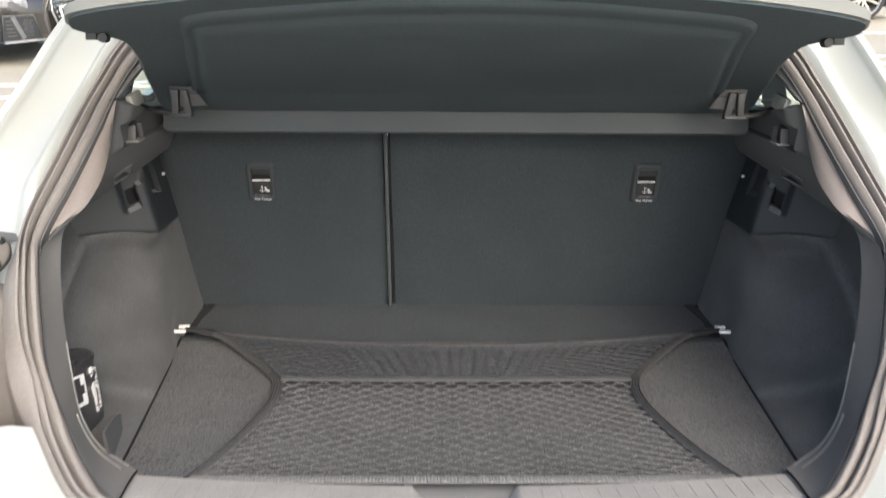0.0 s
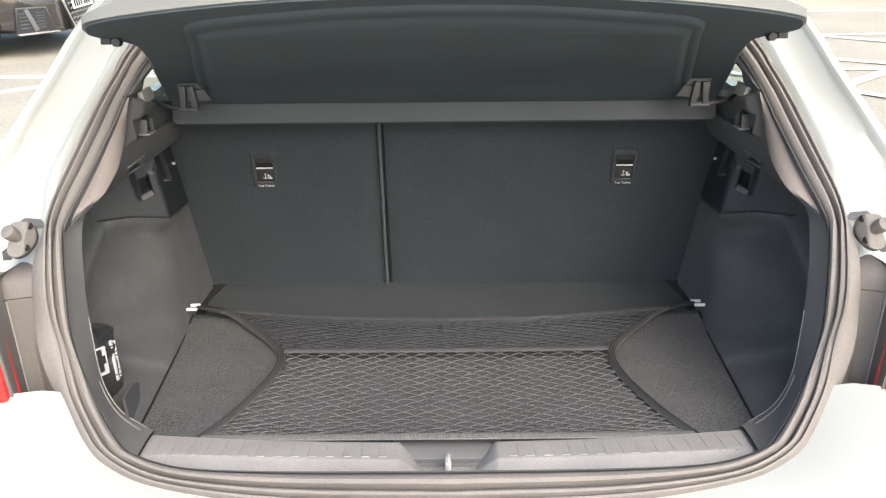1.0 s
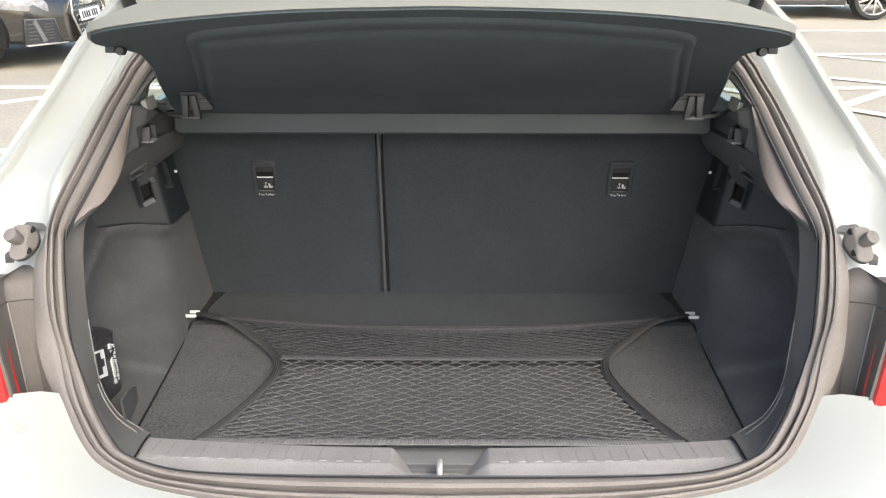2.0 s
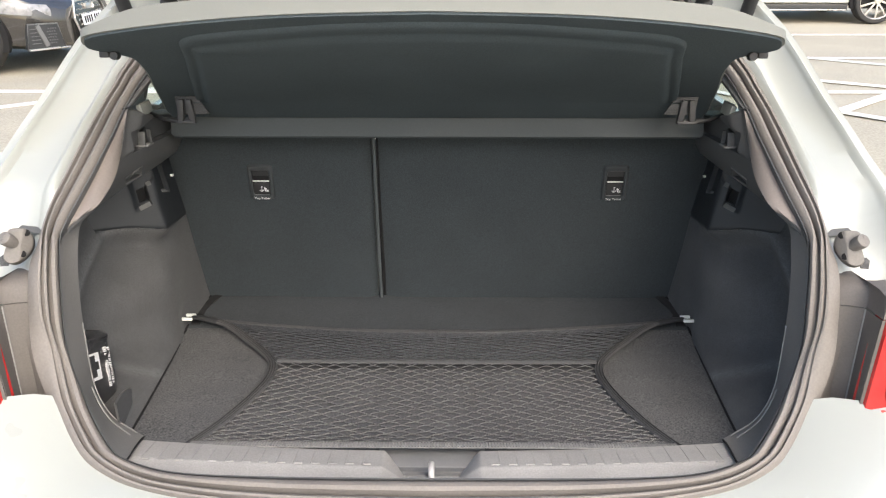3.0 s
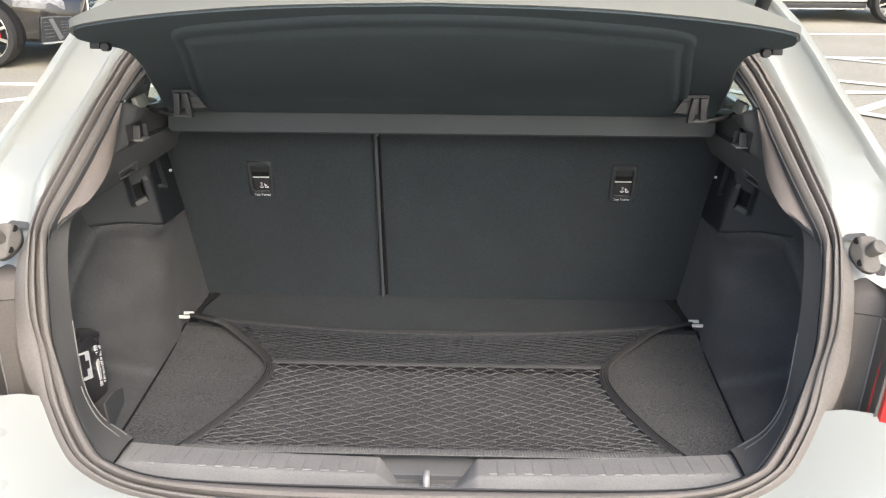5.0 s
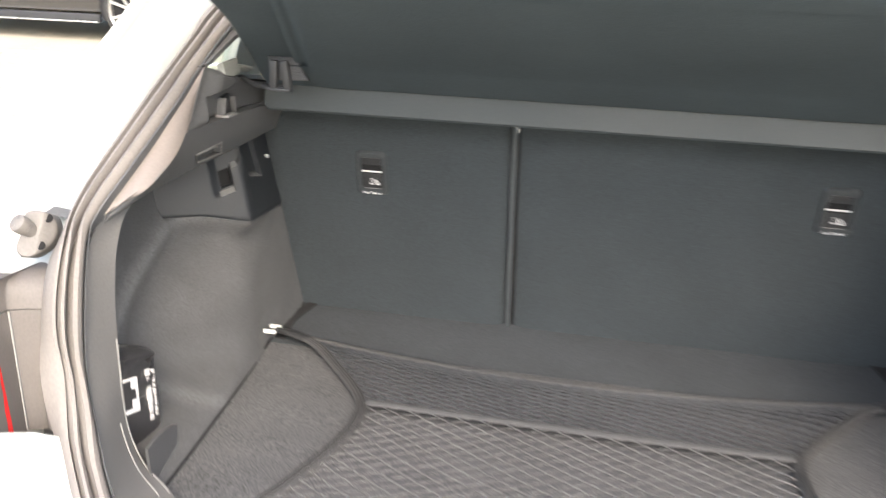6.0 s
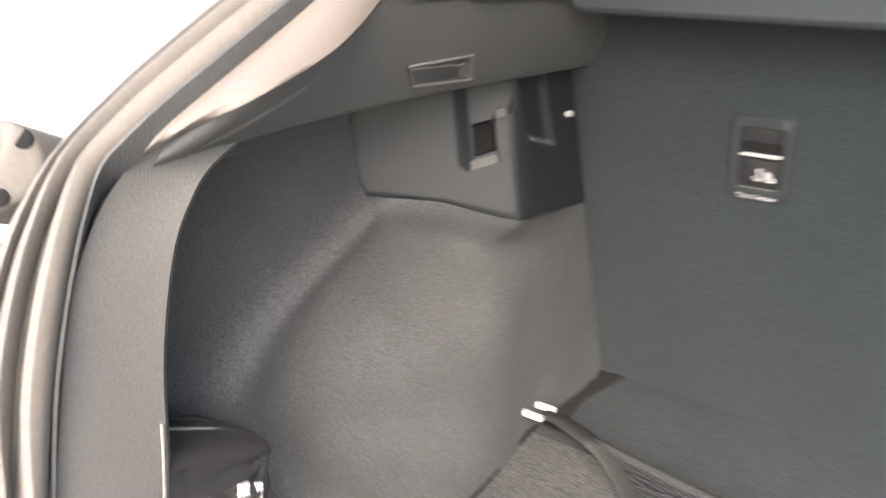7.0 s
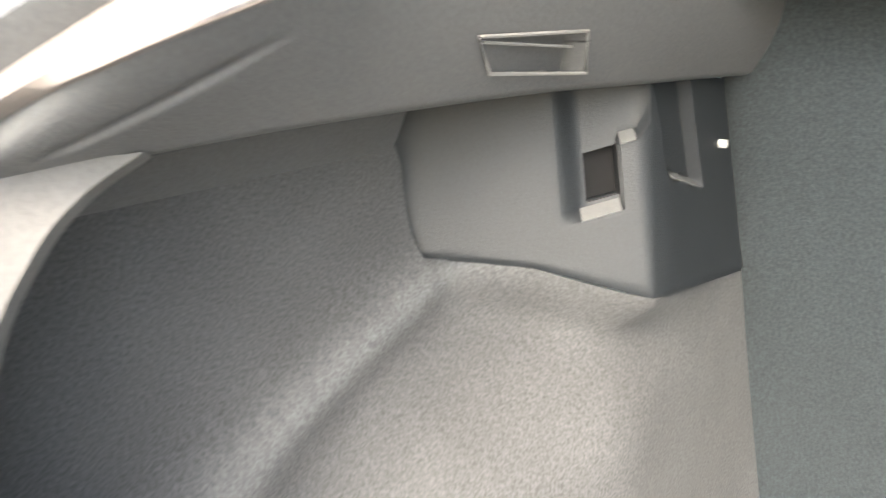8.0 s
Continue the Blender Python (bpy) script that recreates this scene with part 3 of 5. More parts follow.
def front_recess(a, z):
    """How far the rear-facing face lies back at a (plan position at mid height): chamfered hook slot, the step over the post beside it, the hole."""
    lift = z - 0.45 * (a + 0.525)
    shallow = min(smooth((a + 0.544) / 0.013), 1.0)
    foot = 0.313 if a > -0.516 else 0.279
    deep = 0.03 if -0.531 < a < -0.516 and 0.2875 < lift < 0.313 else 0.0
    return 0.008 * shallow * min(max((lift - foot) / 0.006, 0.0), 1.0) + deep


def side_recess(b, z):
    """The end recess of the inner face, with a chamfered foot."""
    if not 0.482 < b < 0.538:
        return 0.0
    return 0.009 * min(max((z - 0.304 + 0.14 * (b - 0.486)) / 0.004 + 0.5, 0.0), 1.0) * smooth((b - 0.482) / 0.012)


SLOT = [(0.502, 0.3, 0.355), (0.4995, 0.368, 0.3655), (0.507, 0.382, 0.349), (0.508, 0.316, 0.343)]


def ledge_slot(y, z):
    """Depth of the finger slot in the ledge, deepest at its front end."""
    u = 0.5
    for _ in range(4):
        v = (lerp(SLOT[0][2], SLOT[1][2], u) - z) / (lerp(SLOT[0][2], SLOT[1][2], u) - lerp(SLOT[3][2], SLOT[2][2], u))
        u = (y - lerp(SLOT[0][1], SLOT[3][1], v)) / (lerp(SLOT[1][1], SLOT[2][1], v) - lerp(SLOT[0][1], SLOT[3][1], v))
        u, v = min(max(u, -1.0), 2.0), min(max(v, -1.0), 2.0)
    return 0.0105 * u if 0 < u < 1 and 0 < v < 1 else 0.0


def ledge_fold(y, z):
    """The fold line of the ledge next to the pale trim."""
    fold = abs((y - 0.155) - (z - 0.308) * 1.5) if 0.305 < z < 0.35 else 1
    return 0.003 * math.exp(-((fold / 0.003) ** 2)) * smooth((z - 0.306) / 0.006) * smooth((0.35 - z) / 0.02)


def support_recess(y, z):
    """The step of the shelf support: a dark recess round the clip, open towards the shelf."""
    if y < 0.297:
        return 0.0
    return 0.013 * smooth((0.428 + 0.25 * (y - 0.297) - z) / 0.003) * smooth((z - 0.393 - 0.095 * (y - 0.297)) / 0.003) * smooth((y - 0.297) / 0.004)


for s in (1, -1):
    trim = thing("side_trim", "dark grey grained plastic boot side trim with shelf support", "trim", group="boot side trims")
    a, b = spline(mirrored(LIP_IN, s), 48), spline(mirrored(LIP, s), 48)
    rows = [[p + Vector((s * 0.006, 0.004, -0.004)), lerp(p, q, 0.06), lerp(p, q, 0.3), lerp(p, q, 0.6), lerp(p, q, 0.9) + Vector((-s * 0.001, 0, 0)), q + Vector((-s * 0.0015, 0, 0.001)), q + Vector((s * 0.001, 0.003, 0)), q + Vector((s * 0.03, 0.005, -0.004))] for p, q in zip(a, b)]
    part("lip", shell(rows, (s * 0.002, 0.002, -0.001)), LIP_PLASTIC, trim)
    pairs = list(zip(a, b))
    bm = bmesh.new()
    tube(bm, [lerp(p, q, 0.97) + Vector((-s * 0.002, -0.001, 0.001)) for p, q in pairs[4:24]], 0.0011, 6)
    part("edge_bead", bm, TRIM_LIGHT, trim)
    bm = bmesh.new()
    tube(bm, [lerp(p, q, 0.78) + Vector((-s * 0.0015, -0.001, 0.001)) for p, q in pairs[5:17]], 0.001, 6)
    part("edge_bead", bm, TRIM_LIGHT, trim)
    # Pale pillar trim.
    p_in = spline(mirrored([(-0.521, 0.134, 0.308), (-0.503, 0.145, 0.322), (-0.485, 0.165, 0.337), (-0.483, 0.22, 0.365), (-0.486, 0.262, 0.4), (-0.488, 0.288, 0.435), (-0.486, 0.302, 0.465)], s), 40)
    p_out = spline(mirrored([(-0.519, 0.122, 0.306), (-0.514, 0.135, 0.321), (-0.509, 0.166, 0.347), (-0.502, 0.212, 0.384), (-0.497, 0.248, 0.416), (-0.494, 0.281, 0.442), (-0.492, 0.304, 0.463)], s), 40)
    rows = [[p + Vector((s * 0.006, 0.003, 0)), p, lerp(p, q, 0.3) + Vector((-s * 0.003, -0.002, 0)), lerp(p, q, 0.7) + Vector((-s * 0.003, -0.003, 0)), q, q + Vector((s * 0.003, 0.005, 0))] for p, q in zip(p_out, p_in)]
    part("pillar_trim", shell(rows, (s * 0.003, 0.003, 0)), BEIGE, trim, "pale beige pillar trim")
    bm = bmesh.new()
    tube(bm, [(s * 0.484, 0.302, 0.466), (s * 0.5, 0.294, 0.463)], 0.0015, 6)
    part("trim_joint", bm, GAP, trim)
    # Upper part of the pillar trim, above the joint.
    rows = [[p, lerp(p, q, 0.5) + Vector((-s * 0.003, -0.003, 0)), q] for p, q in zip(spline(mirrored([(-0.492, 0.302, 0.468), (-0.468, 0.356, 0.515), (-0.404, 0.465, 0.603)], s), 12), spline(mirrored([(-0.482, 0.312, 0.468), (-0.46, 0.375, 0.515), (-0.395, 0.49, 0.603)], s), 12))]
    part("upper_pillar_trim", shell(rows, (s * 0.02, 0.004, 0)), PLASTIC, trim)
    # Ledge panel, from its lower edge in to the shelf support.
    low = spline(mirrored([(-0.523, 0.131, 0.297), (-0.524, 0.17, 0.305), (-0.522, 0.228, 0.3165), (-0.517, 0.29, 0.3275), (-0.512, 0.37, 0.34), (-0.508, 0.45, 0.35), (-0.507, 0.54, 0.361), (-0.507, 0.61, 0.369)], s), 220)
    high = spline(mirrored([(-0.52, 0.136, 0.31), (-0.486, 0.167, 0.338), (-0.484, 0.222, 0.366), (-0.486, 0.256, 0.389), (-0.484, 0.33, 0.397), (-0.482, 0.42, 0.405), (-0.484, 0.52, 0.411), (-0.488, 0.61, 0.414)], s), 220)
    rows = []
    for p, q in zip(low, high):
        row = [p + Vector((s * 0.07, 0.006, 0.006)), p + Vector((s * 0.004, 0, -0.001)), p + Vector((s * 0.001, 0, 0))]
        for f in np.linspace(0.03, 0.97, 56):
            c = lerp(p, q, f)
            row.append(c + Vector((s * (ledge_fold(c.y, c.z) + ledge_slot(c.y, c.z) - 0.004 * math.sin(f * math.pi)), 0, 0)))
        rows.append(row + [q, q + Vector((s * 0.01, 0, 0.003))])
    part("ledge_panel", shell(rows, (s * 0.003, 0, 0)), LEDGE_PLASTIC, trim)
    # Support under the shelf pivot, with a bright-edged clip pocket.
    a = spline(mirrored([(-0.486, 0.256, 0.388), (-0.485, 0.33, 0.398), (-0.483, 0.42, 0.407), (-0.488, 0.61, 0.416)], s), 110)
    b = spline(mirrored([(-0.486, 0.302, 0.465), (-0.48, 0.35, 0.458), (-0.484, 0.42, 0.448), (-0.492, 0.61, 0.442)], s), 110)
    rows = []
    for k, (p, q) in enumerate(zip(a, b)):
        g = smooth((k - 3) / 22)
        row = [p + Vector((s * 0.012, -0.002 * g, -0.008)), p + Vector((s * 0.002, 0, -0.003))]
        for f in np.linspace(0.02, 0.97, 30):
            c = lerp(p, q, f)
            row.append(c + Vector((s * (support_recess(c.y, c.z) - 0.009 * g * min(1.0, f / 0.1, (1 - f) / 0.08)), 0, 0)))
        rows.append(row + [q, q + Vector((s * 0.04, 0.0, 0.004))])
    part("shelf_support", shell(rows, (s * 0.006, 0, 0)), PLASTIC, trim)
    pocket = part("clip_pocket", boxed((s * 0.486, 0.354, 0.416), (0.008, 0.022, 0.026), 0.001, pose(0, 0, 0, 14, 0, 0)), PLASTIC_BLACK, trim)
    part("pocket_edge", boxed((s * 0.4815, 0.352, 0.4035), (0.019, 0.028, 0.0035), 0.001, pose(0, 0, 0, 6, 0, 0)), TRIM_LIGHT, pocket)
    part("pocket_edge", boxed((s * 0.4815, 0.3385, 0.415), (0.012, 0.0035, 0.022), 0.0008, pose(0, 0, 0, -8, 0, 0)), PLASTIC, pocket)
    part("pocket_edge", boxed((s * 0.4815, 0.37, 0.4165), (0.01, 0.003, 0.022), 0.0008, pose(0, 0, 0, 14, 0, 0)), PLASTIC, pocket)
    bm = bmesh.new()
    box(bm, (s * 0.4795, 0.357, 0.4625), (0.009, 0.048, 0.021), 0.003, pose(0, 0, 0, 8, s * 14, 0))
    box(bm, (s * 0.484, 0.41, 0.462), (0.012, 0.036, 0.005), 0.002, pose(0, 0, 0, -8, s * 26, 0))
    guide = part("belt_guide", bm, GUIDE, trim, "grey-green plastic guide by the pillar")
    part("guide_tab", boxed((s * 0.494, 0.384, 0.464), (0.012, 0.018, 0.007), 0.002, pose(0, 0, 0, 30, s * 20, 0)), GUIDE, guide)
    # Finger slot in the ledge: rim of four bars, sunken panel and its flap.
    quad = [Vector((s * (x - 0.0035), y, z)) for x, y, z in SLOT]
    bm = bmesh.new()
    tube(bm, quad, 0.0009, 6, closed=True)
    slot = part("finger_slot", bm, TRIM_LIGHT, trim)
    back = quad
    bm = bmesh.new()
    tube(bm, [lerp(back[0], back[3], 0.12) + Vector((s * 0.001, 0.003, 0)), lerp(back[1], back[2], 0.4) + Vector((s * 0.004, -0.006, 0))], 0.0007, 6)
    part("slot_flap_edge", bm, TRIM_LIGHT, slot)
    # Storage box below the ledge, with hook slot: a rear-facing face, a rounded upright edge and the inner face.
    zs = sorted([c + d for c in (0.279, 0.285, 0.2875, 0.313, 0.319) for d in (-0.0004, 0.0004)] + [0.2825, 0.293, 0.3, 0.306, 0.316, 0.324, 0.332, 0.34, 0.35, 0.362])
    rows = []
    cols = sorted(list(np.linspace(-0.655, -0.507, 50)) + [c + d for c in (-0.531, -0.516) for d in (-0.0004, 0.0004)] + [-0.543, -0.541, -0.539, -0.536, -0.533])
    for a in cols:
        zb = float(np.interp(a, (-0.655, -0.638, -0.629, -0.622, -0.616, -0.609, -0.579, -0.555, -0.543, -0.519, -0.5026), (0.33, 0.312, 0.299, 0.28, 0.262, 0.246, 0.247, 0.2465, 0.244, 0.239, 0.236)))
        lifted = [z + 0.45 * (a + 0.525) for z in zs]
        column = [lerp(zb, max(lifted[0] - 0.002, zb), f) for f in np.linspace(0, 1, 12)] + [max(z, zb) for z in lifted]
        row = []
        for z in column:
            x = a - 0.2 * (z - 0.28)
            d = front_recess(a, z)
            edge = 0.002 * math.exp(-((z - zb) / 0.002) ** 2)
            row.append(Vector((-s * (x - 0.61 * (d + edge)), box_front(x, z) + 0.79 * (d + edge), z)))
        rows.append([row[0] + Vector((s * 0.012, 0.016, -0.002))] + row)
    for b in sorted(list(np.linspace(0.4715, 0.66, 40)) + [0.4815, 0.4825, 0.5375, 0.5385, 0.469, 0.4665]):
        zb = float(np.interp(b, (0.46, 0.526, 0.613), (0.236, 0.236, 0.235)))
        column = [lerp(zb, 0.277 + 0.008, f) for f in np.linspace(0, 1, 12)]
        column += [0.285 + 0.077 * f for f in np.linspace(0.02, 1, len(zs))]
        row = []
        for z in column:
            y = b - 0.3 * (z - 0.30) * smooth((b - 0.468) / 0.02)
            near = smooth((y - 0.455) / 0.03)
            x = box_side(y, z) + 0.004 * (1 - near) + 0.002 * math.exp(-((z - zb) / 0.002) ** 2)
            row.append(Vector((s * (x + side_recess(b, z)), y, z)))
        rows.append([row[0] + Vector((s * 0.02, 0, -0.002))] + row)
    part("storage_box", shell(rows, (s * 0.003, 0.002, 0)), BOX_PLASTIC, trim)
    # Smooth chamfers: foot of the slot, head of the post, foot of the end recess.
    def front_at(a, z, d):
        x = a - 0.2 * (z - 0.28)
        return Vector((-s * (x - 0.61 * d), box_front(x, z) + 0.79 * d, z))
    # Near-black sheet inside the hole puts its shade into colour.
    rows = [[front_at(a, z + 0.45 * (a + 0.525), 0.02) for z in np.linspace(0.286, 0.3145, 4)] for a in np.linspace(-0.5325, -0.5145, 4)]
    part("slot_shade", shell(rows, (0, 0.001, 0)), GAP, trim)
    for a0, a1, foot in ((-0.5345, -0.517, 0.279), (-0.5155, -0.5085, 0.313)):
        rows = []
        for a in np.linspace(a0, a1, 6):
            z = foot + 0.45 * (a + 0.525)
            deep = 0.008 * smooth((a + 0.544) / 0.013)
            rows.append([front_at(a, z + 0.0004, -0.001), front_at(a, z + 0.0034, deep * 0.5 - 0.001), front_at(a, z + 0.0064, deep - 0.001)])
        part("chamfer", shell(rows, (0, 0.0008, -0.0004)), CHAMFER_GLINT, trim)
    rows = []
    for b in np.linspace(0.49, 0.537, 8):
        z = 0.304 - 0.14 * (b - 0.486)
        rows.append([Vector((s * (box_side(b, z) + dx - 0.0008), b, z + dz)) for dx, dz in ((0.0, -0.0022), (0.0045, 0.0002), (0.009, 0.0026))])
    part("chamfer", shell(rows, (0, 0, -0.0008)), CHAMFER_GLINT, trim)
    # Bright latch pin of the seat back beside the box.
    bm = bmesh.new()
    tube(bm, [(s * 0.535, 0.574, 0.321), (s * 0.515, 0.572, 0.321)], 0.0027, 10)
    part("latch_pin", bm, HOOK_WHITE, trim, "bright seat latch pin")
    # strip of trim between felt and ledge at the back
    rows = []
    for y in np.linspace(0.16, 0.3605, 18):
        zt, zl = lerp(0.276, 0.312, (y - 0.16) / 0.208), float(np.interp(y, (0.17, 0.228, 0.29, 0.37, 0.45), (0.305, 0.3165, 0.3275, 0.34, 0.35)))
        rows.append([Vector((s * 0.6, y, min(lining_top(y), zt) - 0.005)), Vector((s * 0.596, y, zt + 0.002)), Vector((s * 0.59, y, lerp(zt, zl, 0.5) + 0.004)), Vector((s * 0.575, y, zl + 0.006))])
    part("under_ledge", shell(rows, (s * 0.004, 0, 0)), PLASTIC, trim)

# ---- rear seat back ----
# x across, y up the slope, z to the back of the car
SEAT_M = Matrix(((1, 0, 0, 0), (0, -0.334, -0.9426, 0.703), (0, 0.9426, -0.334, 0), (0, 0, 0, 1)))
seat = thing("rear_seat", "split folding rear seat back in dark blue-grey felt", "car seat")


def cushion(x0, x1):
    n = 24
    rows = []
    for j in np.linspace(-0.02, 0.62, 26):
        row = []
        for k in range(n + 1):
            x = lerp(x0, x1, k / n)
            e = min(x - x0, x1 - x, 0.012) / 0.012
            if j > 0.44:
                x = max(-0.472, min(0.472, x))
            row.append(SEAT_M @ Vector((x, j, -0.01 * (1 - math.sqrt(max(0.0, 1 - (1 - e) ** 2))) + 0.0008 * math.sin(x * 21 + j * 9))))
        rows.append(row)
    return shell(rows, SEAT_M.to_3x3() @ Vector((0, 0, -0.06)))


part("backrest", cushion(-0.53, -0.13), SEAT_FELT, seat)
part("backrest", cushion(-0.115, 0.53), SEAT_FELT, seat)
bm = bmesh.new()
tube(bm, [SEAT_M @ Vector((-0.123, y, 0.0)) for y in np.linspace(-0.02, 0.57, 12)], 0.0035, 8)
part("edge_piping", bm, PIPING, seat, "grey piping along the split")
part("split_gap", boxed(SEAT_M @ Vector((-0.114, 0.3, -0.012)), (0.01, 0.62, 0.004), 0, SEAT_M.to_3x3().to_4x4()), GAP, seat)
def words(text, size, m, mat, parent, name):
    """Lettering laid on a surface: x along, y up, z out of m."""
    font = bpy.data.curves.new(name, "FONT")
    font.body, font.size, font.extrude, font.align_x, font.align_y = text, size, 0.0002, "CENTER", "CENTER"
    font.resolution_u = 3
    tmp = bpy.data.objects.new(name, font)
    me = bpy.data.meshes.new_from_object(tmp)
    bpy.data.objects.remove(tmp)
    me.transform(m)
    me.materials.append(mat)
    ob = new(name, me)
    ob.parent = parent
    return ob


for cx in (-0.349, 0.349):
    m = SEAT_M @ Matrix.Translation((cx, 0.3235, 0.0)) @ Matrix.Diagonal((1, 0.87, 1, 1))
    turn = SEAT_M.to_3x3().to_4x4()
    bm = bmesh.new()
    ring_o, ring_i = rounded(0.05, 0.088, 0.008), rounded(0.033, 0.062, 0.004)
    grid(bm, [[m @ Vector((x * 1.03, y * 1.02, -0.001)) for x, y in ring_o], [m @ Vector((x * 0.97, y * 0.98, 0.0035)) for x, y in ring_o], [m @ Vector((x * 0.9, y * 0.94, 0.005)) for x, y in ring_o], [m @ Vector((x * 1.08, y * 1.05, 0.0048)) for x, y in ring_i], [m @ Vector((x, y, 0.003)) for x, y in ring_i], [m @ Vector((x, y, -0.008)) for x, y in ring_i]], closed_u=True)
    anchor = part("tether_anchor", bm, BEZEL, seat, "black tether anchor bezel with white symbol")
    # Near-black plate stands for the shade of a recess that is not cut.
    part("recess_shade", prism(bmesh.new(), rounded(0.033, 0.062, 0.003), m @ Matrix.Translation((0, 0, -0.002)), 0.003), GAP, anchor)
    part("anchor_flap", prism(bmesh.new(), rounded(0.031, 0.029, 0.002), m @ Matrix.Translation((0.0, -0.0155, -0.003)), 0.0055, 0.001), PLASTIC_BLACK, anchor)
    part("anchor_bar", boxed(m @ Vector((0.0, 0.0034, 0.002)), (0.032, 0.0022, 0.003), 0.0006, turn), HOOK_WHITE, anchor, "bright anchor bar")
    part("anchor_flap", boxed(m @ Vector((0.0, 0.0235, 0.001)), (0.031, 0.012, 0.003), 0.001, turn), PLASTIC_BLACK, anchor)
    # white anchor symbol beside a seat symbol
    bm = bmesh.new()
    at = lambda x, y: m @ Vector((x * 0.8 + 0.003, y * 0.7 - 0.018, 0.0022))
    tube(bm, [at(-0.004, 0.008), at(-0.004, -0.006)], 0.0008, 6)
    tube(bm, [at(-0.009, -0.001), at(-0.0075, -0.005), at(-0.004, -0.007), at(-0.0005, -0.005), at(0.001, -0.001)], 0.0008, 6)
    tube(bm, [at(-0.006, 0.008), at(-0.004, 0.011), at(-0.001, 0.008)], 0.0008, 6)
    tube(bm, [at(0.003, 0.008), at(0.005, -0.006), at(0.012, -0.006)], 0.0013, 6)
    tube(bm, [at(0.006, 0.006), at(0.008, -0.002), at(0.012, -0.002)], 0.0009, 6)
    part("symbol", bm, PRINT, anchor, "white anchor and seat symbol")
    words("Top Tether", 0.0068, m @ Matrix.Translation((0.0, -0.0392, 0.0055)), PRINT, anchor, "lettering")
    part("anchor_rule", boxed(m @ Vector((0.0, -0.0312, 0.0028)), (0.028, 0.0009, 0.001), 0, turn), TRIM_LIGHT, anchor)

# ---- parcel shelf ----
shelf = thing("parcel_shelf", "dark felt parcel shelf with its rear flap raised", "parcel shelf")
rows = []
for x in [t * w for t, w in zip([-1] * 7, (0.474, 0.4735, 0.4725, 0.471, 0.469, 0.466, 0.462))] + list(np.linspace(-0.45, 0.45, 31)) + [0.462, 0.466, 0.469, 0.471, 0.4725, 0.4735, 0.474]:
    e = min(1.0, (0.474 - abs(x)) / 0.009)
    z0 = 0.4045 + 0.008 * (1 - math.sqrt(max(0, 1 - (1 - e) ** 2)))
    rows.append([Vector((x, 0.47, z0 + 0.001)), Vector((x, 0.461, z0)), Vector((x, 0.4585, z0 + 0.003)), Vector((x, 0.46, 0.42)), Vector((x, 0.461, 0.4365)), Vector((x, 0.4618, 0.4425)), Vector((x, 0.468, 0.4435)), Vector((x, 0.58, 0.446))])
part("front_strip", shell(rows, (0, 0.003, 0.0)), STRIP_PLASTIC, shelf)


def flap_edge():
    """Outline of the flap along one half, 0 at the hinge to 1 at the middle of the rear edge."""
    return spline([(0.468, 0.46), (0.472, 0.448), (0.474, 0.432), (0.462, 0.361), (0.435, 0.254), (0.423, 0.19), (0.421, 0.16), (0.43, 0.139), (0.441, 0.128), (0.45, 0.114), (0.455, 0.098), (0.448, 0.074), (0.432, 0.052), (0.38, 0.03), (0.289, 0.006), (0.172, -0.013), (0, -0.022)], 80)


def flap_z(x, y):
    d = max(0.0, 0.455 - y)
    return 0.443 + 0.225 * d + 0.034 * (1 - math.exp(-d / 0.05)) + 0.01 * (1 - (x / 0.46) ** 2) * smooth((0.43 - y) / 0.43)


def flap_rows(grow, dz, lift=0.0):
    rows = []
    for q in flap_edge():
        x, y = max(q[0], 0.015) + grow, q[1] - grow * (1 if q[1] < 0.3 else 0)
        row = []
        for f in np.linspace(-1, 1, 25):
            row.append(Vector((f * x, y, flap_z(f * x, y) + dz + lift * (1 - abs(f) ** 6))))
        rows.append(row)
    return rows


part("flap", shell(flap_rows(-0.003, -0.0015), (0, 0, 0.004)), SHELF_FELT, shelf)
bm = shell(flap_rows(0.0, 0.0015), (0, 0, 0.023))
for v in bm.verts:
    d = v.co.z - flap_z(v.co.x, v.co.y) - 0.0015
    if d > 0.01:
        v.co.z -= d * 0.6 * smooth((abs(v.co.x) - 0.34) / 0.11)
part("flap_top", bm, SHELF_RIM, shelf, "pale grey rim and top of the raised flap")
# Padded field under the flap: a stepped, rounded border and the pad inside it.
def field_ring(grow, drop):
    """One closed contour of the field, grown outwards and dropped below the flap."""
    half = [(0.0, 0.012), (0.11, 0.018), (0.2, 0.034), (0.268, 0.048), (0.302, 0.06), (0.322, 0.078), (0.332, 0.104), (0.342, 0.15), (0.366, 0.24), (0.395, 0.35), (0.4135, 0.432), (0.416, 0.452)]
    pts = spline(half, 48)
    pts = pts + [Vector((-q[0], q[1])) for q in pts[::-1]][:-1]
    ring_pts = []
    for k, q in enumerate(pts):
        t = pts[(k + 1) % len(pts)] - pts[k - 1]
        n = Vector((t[1], -t[0])).normalized()
        px, py = q[0] + n[0] * grow * 0.4, min(q[1] + n[1] * grow, 0.458)
        plain = flap_z(px, py) - 0.009
        sag = 0.55 * max(0.0, plain - (0.4365 + 0.31 * (0.455 - py))) * drop / 0.009
        end = min(1.0, max(0.25, (0.463 - py) / 0.02))
        ring_pts.append(Vector((px, py, flap_z(px, py) - (drop + sag) * end)))
    return ring_pts


